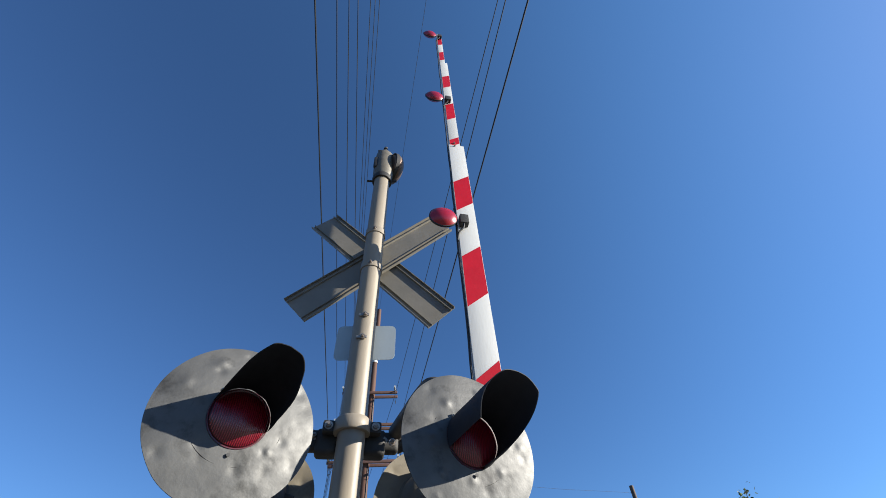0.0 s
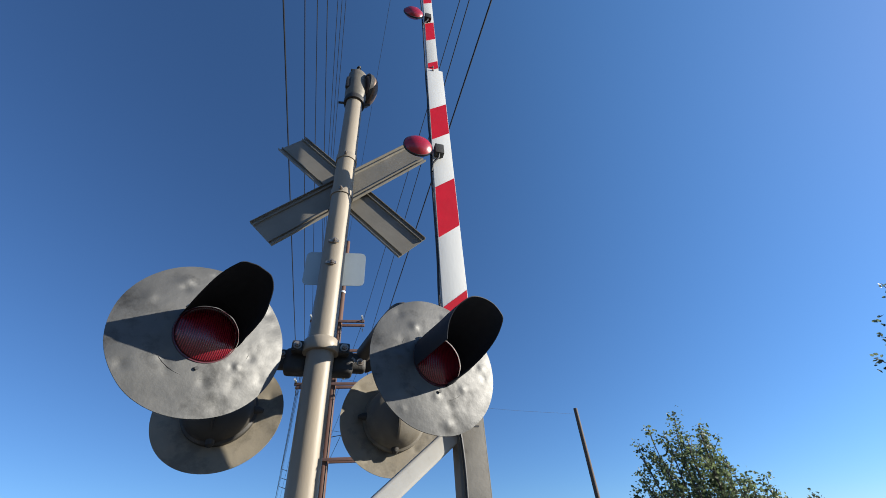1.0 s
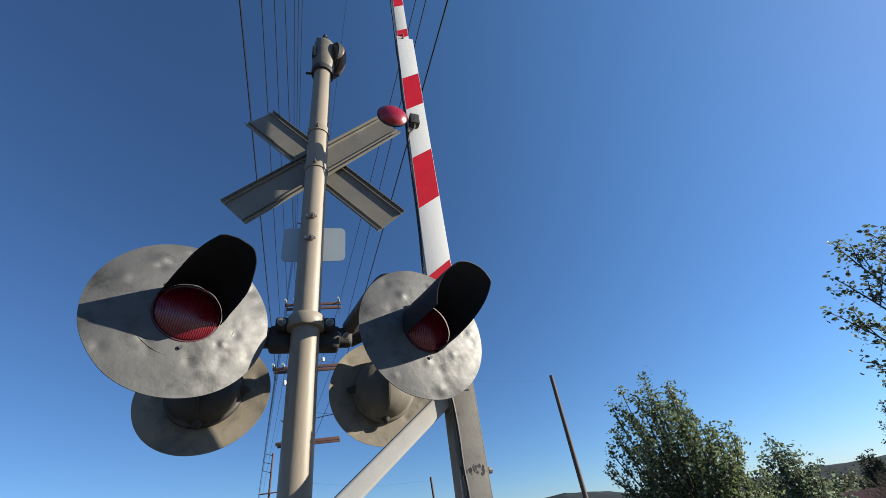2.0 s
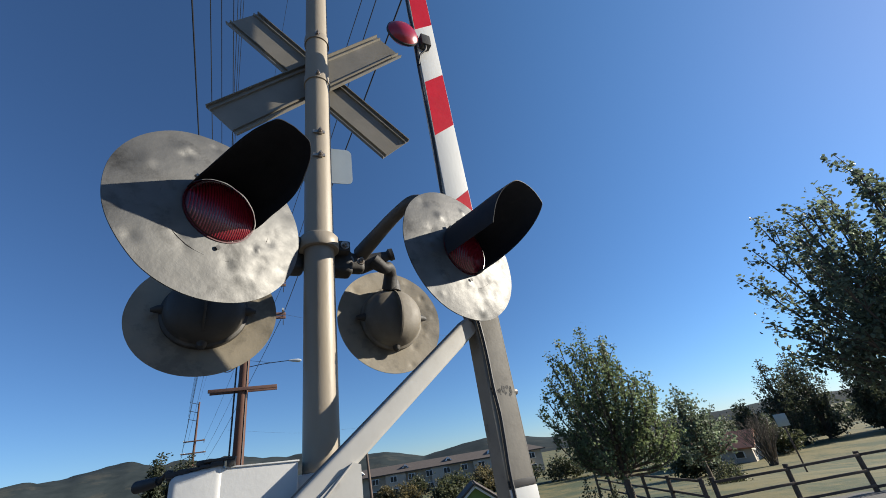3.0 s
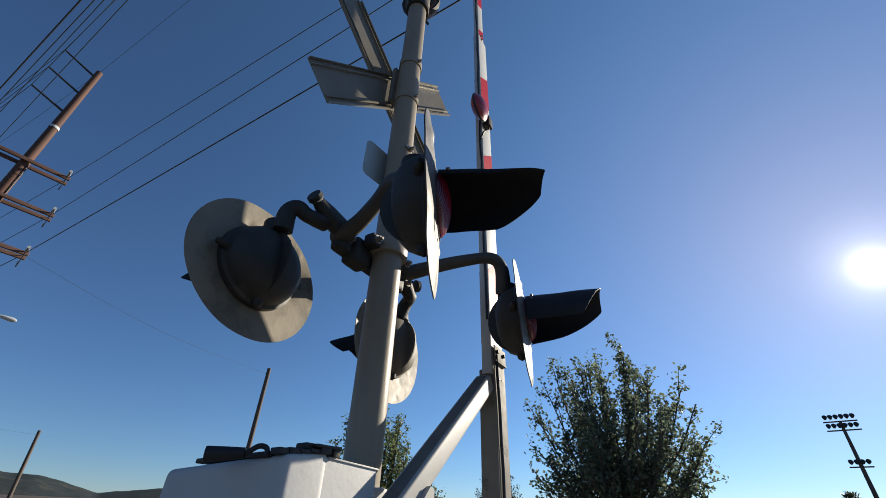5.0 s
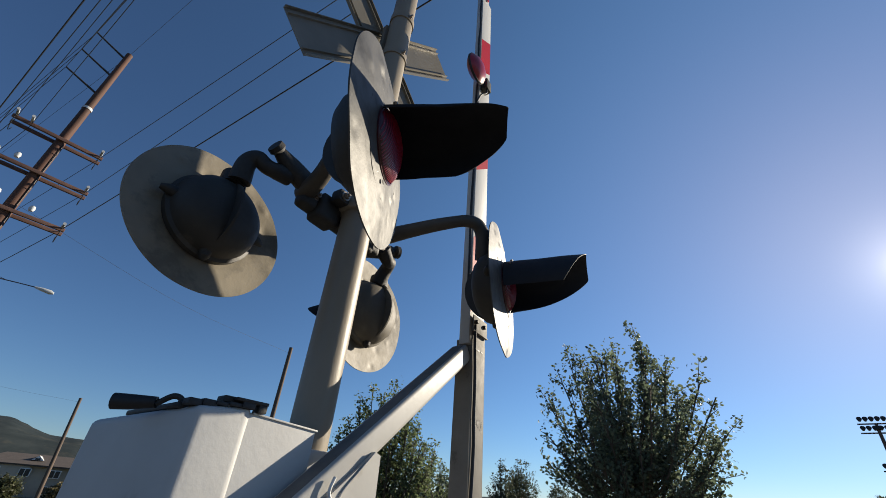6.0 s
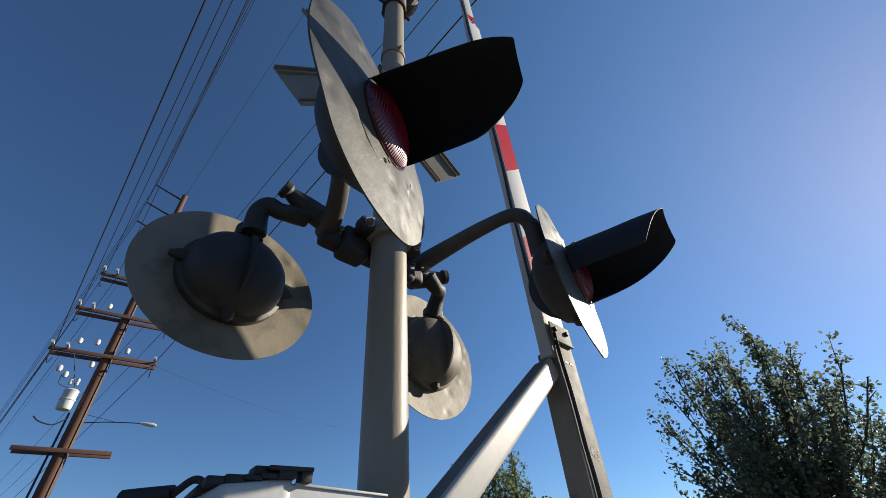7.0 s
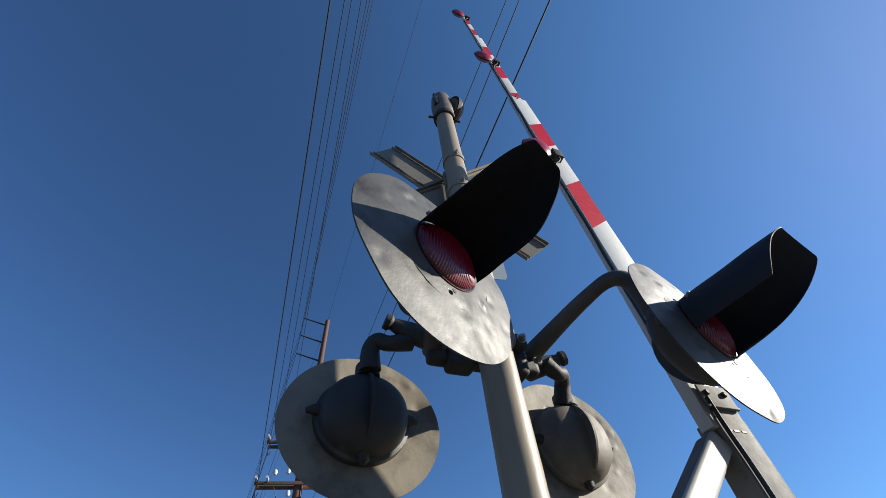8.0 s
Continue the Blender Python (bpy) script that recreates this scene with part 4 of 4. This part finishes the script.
def build_tree(x, y, top, crown_r, crown_lo, seed, leaf, size, n_limbs, per, label, trunk_r=0.07, twigs=7, spread=1.0, foot=0.3, rise=0.5):
    """A short trunk, rising limbs that fan out from it, and leafy shoots along them."""
    rnd = random.Random(seed)
    g = ground_z(x, y) - 0.1
    t = thing("tree", pose(x, y, g), label, "tree", "trees beyond the fence")
    H = top - g
    lo = crown_lo - g
    wood = bmesh.new()
    tube(wood, [(0, 0, 0), (0.03, 0.02, lo * 0.6), (0.0, 0.05, lo), (0.05, 0.0, lo + (H - lo) * 0.55)], [trunk_r * 1.5, trunk_r * 1.1, trunk_r, trunk_r * 0.3], 10)
    centers = []
    lumps = [(rnd.uniform(0, 6.28), rnd.uniform(0.05, 0.95), rnd.uniform(-0.3, 0.15)) for _ in range(9)]
    for i in range(n_limbs):
        az = 2 * math.pi * (i * 0.618) + rnd.uniform(-0.35, 0.35)
        f = (i + 0.5) / n_limbs
        wide = math.sin(math.pi * min(0.97, foot + (0.95 - foot) * f ** 0.9)) ** 0.75
        swell = 1 + sum(d * max(0, math.cos(az - la)) ** 3 * max(0, 1 - abs(f - lf) * 3.2) for la, lf, d in lumps)
        reach = crown_r * wide * swell * rnd.choice((0.4, 0.62, 0.8, 0.9, 0.95, 1.02))
        z_end = lo + (H - lo) * min(1.02, 0.06 + 0.93 * f * rnd.uniform(0.9, 1.05))
        start = Vector((0.02, 0.02, lo * 0.9 + max(0, z_end - lo) * rnd.uniform(0.05, 0.35)))
        end = Vector((reach * math.cos(az), reach * math.sin(az), z_end))
        mid = start.lerp(end, 0.5) + Vector((math.cos(az), math.sin(az), -1.1)) * crown_r * 0.09
        path = spline([start, mid, end], 5)
        tube(wood, path, [trunk_r * 0.5, trunk_r * 0.3, 0.006 * crown_r], 6)
        for j in range(twigs):
            f2 = 0.28 + 0.72 * (j + rnd.uniform(0.2, 0.9)) / twigs
            k = min(len(path) - 2, int(f2 * (len(path) - 1)))
            p = path[k].lerp(path[k + 1], rnd.random())
            d = (path[k + 1] - path[k]).normalized()
            w = (d * 0.7 + Vector((rnd.gauss(0, 0.55), rnd.gauss(0, 0.55), rise + rnd.gauss(0, 0.4)))).normalized()
            L = crown_r * rnd.choice((0.1, 0.14, 0.18, 0.22, 0.3)) * spread
            q = p + w * L
            tube(wood, [p, p + w * L * 0.5 + Vector((0, 0, 0.02)), q], [0.006 * crown_r, 0.003 * crown_r], 4, False)
            n = max(3, int(L / (size * 1.3)))
            for m in range(n):
                centers.append(p.lerp(q, (m + 1.0) / n) + Vector((rnd.gauss(0, 1), rnd.gauss(0, 1), rnd.gauss(0, 1))) * size * 0.8)
    part("trunk", wood, M_BARK, t, "thin brown trunk and limbs")
    bm = bmesh.new()
    leaves_mesh(bm, centers, size, rnd, per)
    part("crown", bm, leaf, t, "small glossy green leaves", smooth=False)


build_tree(10.3, 4.2, 5.12, 2.15, 1.45, 23, M_LEAF, 0.066, 76, 6, "young street tree with an egg-shaped green crown", 0.06, 12, 1.0, 0.14, 0.4)
build_tree(7.12, 9.0, 3.8, 1.55, 0.7, 34, M_LEAFB, 0.054, 60, 7, "bushy light green young tree behind the rail fence", 0.06, 9, 1.15, 0.3, 0.75)
build_tree(12.7, 11.9, 2.55, 1.1, 0.3, 41, M_LEAF, 0.085, 26, 6, "small dark green tree behind the rail fence", 0.06, 7, 1.1, 0.3, 0.6)
for az, d, el, r, s in ((57.2, 52, 5.0, 1.6, 51), (59.6, 55, 5.3, 1.9, 52), (58.6, 62, 3.9, 2.2, 46), (63.8, 56, 3.1, 1.5, 53), (65.2, 60, 2.3, 1.9, 54), (68.5, 60, 1.7, 1.8, 55), (53.6, 58, 0.9, 1.5, 56),
                       (70.2, 66, 1.4, 2.4, 57), (74.5, 62, 0.8, 2.5, 58), (77, 70, 0.5, 2.6, 59), (81, 62, 1.1, 2.3, 60), (86, 66, 0.3, 2.8, 47)):
    build_tree(d * math.sin(radians(az)), d * math.cos(radians(az)) + 0.9, 1.45 + d * math.tan(radians(el)), r * 1.1, -2.3 + 0.3 * (s % 3), s, M_LEAFD, 0.15, 34, 8, "distant dark green tree with a clumped crown", 0.16, 8, 1.2, 0.24, 0.3)
for x, y, top, r, s in ((13, 40, -0.1, 1.6, 61), (16, 44, 0.3, 1.8, 62), (20, 47, 0.1, 1.9, 63), (24, 46, 0.2, 2.0, 64), (28, 44, 0.0, 2.2, 65), (10, 42, 0.2, 1.6, 66), (31, 40, 0.3, 2.2, 67), (36, 36, 0.4, 2.2, 68),
                         (8, 66, 0.1, 1.5, 71), (13, 67, -0.4, 1.4, 72), (17.5, 66, 0.2, 1.6, 73), (22, 65, -0.3, 1.5, 74), (27, 64, 0.2, 1.7, 75), (32, 63, -0.2, 1.6, 76)):
    build_tree(x, y, top, r, -1.6, s, M_LEAFO if s % 3 == 0 else M_LEAFG, 0.2, 18, 6, "distant green shrub in front of the houses", 0.08, 6, 0.9)


for x, y, top, r, s in ((-13.7, 59, 7.3, 1.2, 69), (-11.2, 60, 6.7, 1.6, 70), (-12.4, 62, 5.8, 1.6, 77)):
    build_tree(x, y, top, r, 1.5, s, M_LEAFD, 0.2, 30, 6, "distant dark tree beside the far pole", 0.12, 7, 0.8, 0.25, 0.6)


def build_woods():
    rnd = random.Random(90)
    bm = bmesh.new()
    for k in range(1500):
        az = radians(rnd.uniform(44, 97))
        d = rnd.uniform(84, 112)
        h = 2.4 + 2.0 * noise.noise((az * 14, d * 0.03, 0)) + 1.0 * noise.noise((az * 50, d * 0.1, 4))
        c = Vector((d * math.sin(az), d * math.cos(az), -2.2 + rnd.uniform(0, 1) ** 0.7 * max(1.2, h)))
        leaves_mesh(bm, [c], 0.42, rnd, 9)
    tagged(part("distant_woods", bm, M_LEAFD, smooth=False), "far band of dark green trees and shrubs", "woods", kind="stuff")


build_woods()
build_plain_pole(19.3, 5.0, 3.2, 0.05, wire=False)


# ---- fence ----
def build_fence(x, y, turn, bays, label):
    t = thing("rail_fence", pose(x, y, -0.36, 0, 0, turn), label, "fence", "rail fences")
    bm = bmesh.new()
    box(bm, 0, 0, 0.27, 0.075, 0.075, 0.94, 0.01)
    post = part("post", bm, M_FENCE, t, m=pose(0, 0, 0))
    for k in range(1, bays + 1):
        o = post.copy()
        scene.collection.objects.link(o)
        o.matrix_basis = pose(1.6 * k, 0, 0, 0, random.uniform(-2, 2), random.uniform(-6, 6))
    bm = bmesh.new()
    box(bm, 0.8, -0.055, 0, 1.59, 0.03, 0.05, 0.006)
    rail = None
    for z in (0.66, 0.38, 0.10):
        for k in range(bays):
            m = pose(1.6 * k, 0, z + random.uniform(-0.015, 0.015), 0, random.uniform(-0.5, 0.5), 0)
            if rail is None:
                rail = part("rail", bm, M_FENCE, t, m=m)
            else:
                o = rail.copy()
                scene.collection.objects.link(o)
                o.matrix_basis = m


build_fence(8.3, 7.9, -19, 6, "weathered brown wooden post-and-rail fence along the path")
build_fence(8.25, 8.15, 69, 5, "weathered brown wooden post-and-rail fence running away behind the tree")


# ---- buildings ----
def build_apartments():
    t = thing("apartment_building", pose(23, 74, -2, 0, 0, -14), "long beige apartment building under a brown shingle roof", "building")
    W, D, Hh = 34.0, 9.0, 3.25
    bm = bmesh.new()
    box(bm, 0, 0, Hh / 2, W, D, Hh)
    part("wall", bm, M_STUCCO, t, smooth=False)
    bm = bmesh.new()
    a = [(-W / 2 - 0.6, -D / 2 - 0.7, Hh), (W / 2 + 0.6, -D / 2 - 0.7, Hh), (W / 2 + 0.6, D / 2 + 0.7, Hh), (-W / 2 - 0.6, D / 2 + 0.7, Hh), (-W / 2 + 1.5, 0, Hh + 1.15), (W / 2 - 1.5, 0, Hh + 1.15)]
    v = [bm.verts.new(q) for q in a]
    for f in ((0, 1, 5, 4), (2, 3, 4, 5), (1, 2, 5), (3, 0, 4), (0, 3, 2, 1)):
        bm.faces.new([v[i] for i in f])
    roof = part("roof", bm, M_ROOFB, t, "brown shingle roof", smooth=False)
    bm = bmesh.new()
    box(bm, 0, -D / 2 - 0.72, Hh - 0.06, W + 1.2, 0.06, 0.16)
    part("fascia", bm, M_ROOFB, roof, smooth=False)
    for x in (-12, -5, 2, 9, 14.5):
        bm = bmesh.new()
        prism(bm, [(x - 0.6, Hh + 0.5), (x + 0.6, Hh + 0.5), (x, Hh + 1.0)], -3.4, -1.2)
        part("dormer", bm, M_TRIM, roof, smooth=False)
        bm = bmesh.new()
        box(bm, x, -3.42, Hh + 0.62, 0.5, 0.03, 0.2)
        part("dormer_vent", bm, M_PANE, roof, smooth=False)
    # wings that step forward under the eaves, each with an upper and a lower window
    for k, x in enumerate((-13.5, -6.6, 0.2, 7.2, 13.6)):
        bm = bmesh.new()
        box(bm, x, -D / 2 - 0.25, Hh / 2 - 0.02, 2.6 + 0.5 * (k % 2), 0.6, Hh - 0.05)
        part("wing", bm, M_STUCCO, t, smooth=False)
    for k in range(12):
        x = -15.2 + 2.76 * k
        for z in (0.8, 2.45):
            bm = bmesh.new()
            box(bm, x, -D / 2 - 0.56, z, 1.1, 0.1, 0.85, 0.02)
            w = part("window", bm, M_TRIM, t, smooth=False)
            bm = bmesh.new()
            box(bm, x - 0.25, -D / 2 - 0.62, z, 0.42, 0.03, 0.7)
            box(bm, x + 0.25, -D / 2 - 0.62, z, 0.42, 0.03, 0.7)
            part("pane", bm, M_PANE, w, smooth=False)


build_apartments()


def build_house(m, w, d, h, rise, wall, roofm, label):
    t = thing("house", m, label, "house")
    bm = bmesh.new()
    prism(bm, [(-w / 2, 0), (w / 2, 0), (w / 2, h), (0, h + rise * 0.94), (-w / 2, h)], -d / 2, d / 2)
    part("wall", bm, wall, t, smooth=False)
    for s in (-1, 1):
        bm = bmesh.new()
        ln = math.hypot(w / 2 + 0.4, rise * (w / 2 + 0.4) / (w / 2))
        ang = math.degrees(math.atan2(rise, w / 2))
        box(bm, 0, 0, 0.05, ln, d + 0.7, 0.1, 0.01, pose(s * (w / 4 + 0.2), 0, h + rise / 2 - 0.2 * rise / (w / 2) + 0.03, 0, s * ang, 0))
        part("roof_slope", bm, roofm, t, smooth=False)
    for x in (-w * 0.28, w * 0.28):
        bm = bmesh.new()
        box(bm, x, -d / 2 - 0.03, h * 0.55, w * 0.17, 0.1, h * 0.38, 0.01)
        f = part("window", bm, M_TRIM, t, smooth=False)
        bm = bmesh.new()
        box(bm, x, -d / 2 - 0.085, h * 0.55, w * 0.14, 0.03, h * 0.31)
        part("pane", bm, M_PANE, f, smooth=False)
    for y in (-d * 0.3, d * 0.05, d * 0.32):
        bm = bmesh.new()
        box(bm, -w / 2 - 0.03, y, h * 0.55, 0.1, d * 0.15, h * 0.42, 0.01)
        f = part("window", bm, M_TRIM, t, smooth=False)
        bm = bmesh.new()
        box(bm, -w / 2 - 0.085, y, h * 0.55, 0.03, d * 0.12, h * 0.34)
        part("pane", bm, M_PANE, f, smooth=False)
    bm = bmesh.new()
    for s in (-1, 1):
        ang = math.degrees(math.atan2(rise, w / 2))
        ln = math.hypot(w / 2, rise)
        box(bm, 0, -d / 2 - 0.2, -0.06, ln, 0.08, 0.12, 0.01, pose(s * w / 4, 0, h + rise / 2 + 0.0, 0, s * ang, 0))
    part("bargeboard", bm, M_TRIM, t, smooth=False)


build_house(pose(11.2, 28.5, -2.6, 0, 0, -20), 2.6, 4, 1.7, 0.95, M_GREENW, M_ROOFB, "small green gabled shed with pale bargeboards")
build_house(pose(34, 29, -2.1, 0, 0, 28), 4.0, 4.6, 1.2, 0.95, M_STUCCO, M_ROOFR, "low beige house with a red tile roof")


# ---- far lights and palm ----
def build_floodlight():
    t = thing("stadium_light", pose(99, -7.2, -2.5), "tall stadium floodlight mast with two lamp racks", "floodlight")
    bm = bmesh.new()
    tube(bm, [(0, 0, 0), (0, 0, 19.5)], [0.4, 0.22], 10)
    part("mast", bm, M_GREYPOLE, t)
    for z, n in ((20.3, 6), (18.9, 6), (13.4, 4)):
        bm = bmesh.new()
        box(bm, 0, 0, z - 0.7, 0.25, n * 0.75, 0.2, 0.02)
        rack = part("rack", bm, M_GREYPOLE, t)
        for k in range(n):
            bm = bmesh.new()
            lathe(bm, [(0, -0.5), (0.2, -0.45), (0.36, 0.2), (0.3, 0.24), (0, 0.1)], pose(-0.3, (k - (n - 1) / 2) * 0.72, z, 0, -70, 0), 12)
            part("flood_lamp", bm, M_CAST, rack)


build_floodlight()


def build_palm():
    t = thing("palm_tree", pose(79.9, -3.3, -2.3), "distant fan palm against the bright sky", "palm tree")
    bm = bmesh.new()
    tube(bm, [(0, 0, 0), (0.1, 0, 4), (0.0, 0.1, 6.6)], [0.32, 0.24, 0.22], 10)
    part("trunk", bm, M_BARK, t)
    rnd = random.Random(77)
    for k in range(34):
        az, up = rnd.uniform(0, 6.28), rnd.uniform(-0.7, 1.3)
        w = Vector((math.cos(az) * math.cos(up), math.sin(az) * math.cos(up), math.sin(up)))
        side = w.cross(Vector((0, 0, 1))).normalized()
        bm = bmesh.new()
        root, hub = Vector((0, 0, 6.6)), Vector((0, 0, 6.6)) + w * 1.0
        tube(bm, [root, hub], 0.03, 5)
        for f in range(9):
            a = (f - 4) * 0.33
            d = (w * math.cos(a) + side * math.sin(a)).normalized()
            q = hub + d * 1.0 + Vector((0, 0, -0.25))
            n = d.cross(Vector((0, 0, 1))).normalized() * 0.07
            v = [bm.verts.new(p) for p in (hub, hub + d * 0.5 + n, q, hub + d * 0.5 - n)]
            bm.faces.new(v)
        part("frond", bm, M_LEAFD, t, smooth=False)


build_palm()


def build_sign_post():
    t = thing("road_sign", pose(20.5, 14.2, ground_z(20.5, 14.2) - 0.05, 0, 0, -50), "grey back of a square road sign on a post", "road sign")
    bm = bmesh.new()
    box(bm, 0, 0, 1.2, 0.06, 0.06, 2.4, 0.006)
    part("post", bm, M_GREYPOLE, t)
    bm = bmesh.new()
    box(bm, 0, -0.035, 2.1, 0.46, 0.008, 0.5, 0.003)
    part("plate", bm, M_PLATE, t)


build_sign_post()


# ---- parked cars and a bare shrub, far off ----
def build_car(m, label):
    t = thing("car", m, label, "car", "parked cars by the far trees")
    bm = bmesh.new()
    prism(bm, [(-2.1, 0.35), (2.1, 0.35), (2.15, 0.6), (2.0, 0.82), (1.1, 0.92), (-1.7, 0.95), (-2.1, 0.85)], -0.85, 0.85)
    bmesh.ops.bevel(bm, geom=list(bm.edges), offset=0.06, segments=2, affect="EDGES", clamp_overlap=True)
    part("body", bm, M_CAR, t)
    bm = bmesh.new()
    prism(bm, [(-1.6, 0.9), (1.0, 0.9), (0.35, 1.4), (-1.1, 1.42)], -0.72, 0.72)
    part("cabin", bm, M_CARD, t)
    bm = bmesh.new()
    box(bm, -0.4, 0, 1.43, 1.35, 1.38, 0.05, 0.02)
    part("roof", bm, M_CAR, t)
    for x in (-1.3, 1.3):
        for y in (-0.8, 0.8):
            bm = bmesh.new()
            lathe(bm, [(0, -0.1), (0.3, -0.1), (0.32, -0.06), (0.32, 0.06), (0.3, 0.1), (0, 0.1)], pose(x, y, 0.32, 90), 16)
            wheel = part("wheel", bm, M_RUBBER, t)
            bm = bmesh.new()
            lathe(bm, [(0, -0.11), (0.18, -0.11), (0.2, -0.1)], pose(x, y, 0.32, 90), 12)
            lathe(bm, [(0.2, 0.1), (0.18, 0.11), (0, 0.11)], pose(x, y, 0.32, 90), 12)
            part("rim", bm, M_TRANS, wheel)
    return t


car = build_car(pose(60, 30, -2.5, 0, 0, 20), "parked car seen small beside the distant trees")
for x, y, a in ((63, 24.5, 35), (57, 36, 10), (66, 20, 40), (70, 15.5, 45), (54, 41, 5)):
    copy_thing(car, pose(x, y, -2.5, 0, 0, a))


def build_bare_shrub(x, y, h, r, seed):
    rnd = random.Random(seed)
    g = ground_z(x, y) - 0.05
    t = thing("bare_shrub", pose(x, y, g), "leafless pale twiggy shrub beside the house", "shrub")
    bm = bmesh.new()
    for k in range(70):
        az, f = rnd.uniform(0, 6.28), rnd.uniform(0.1, 1) ** 0.7
        end = Vector((math.cos(az) * r * f, math.sin(az) * r * f, (h - g) * rnd.uniform(0.75, 1.0) * (1 - 0.35 * f * f)))
        mid = end * 0.5 + Vector((rnd.gauss(0, 0.1), rnd.gauss(0, 0.1), 0.25))
        tube(bm, [(rnd.gauss(0, 0.1), rnd.gauss(0, 0.1), 0), mid, end], [0.03, 0.018, 0.008], 4, False)
        for _ in range(3):
            p = mid.lerp(end, rnd.uniform(0.1, 0.8))
            tube(bm, [p, p + Vector((rnd.gauss(0, 0.3), rnd.gauss(0, 0.3), rnd.uniform(0.2, 0.6)))], [0.012, 0.006], 4, False)
    part("twig_mass", bm, M_BARK, t)


for x, y, top, r, s in ((8.6, 12.6, 0.25, 0.9, 81), (10.2, 13.4, -0.1, 0.8, 82), (15.5, 13.8, 0.0, 1.0, 83), (17.5, 15.2, -0.2, 1.0, 84), (26, 25, -0.1, 1.6, 85), (38, 27, 0.0, 1.8, 86)):
    build_tree(x, y, top, r, -1.7, s, M_LEAFG, 0.06 if x < 20 else 0.16, 24, 7, "low dark green bush behind the rail fence", 0.05, 6, 1.0)
build_bare_shrub(30.5, 22.8, 1.6, 1.5, 5)
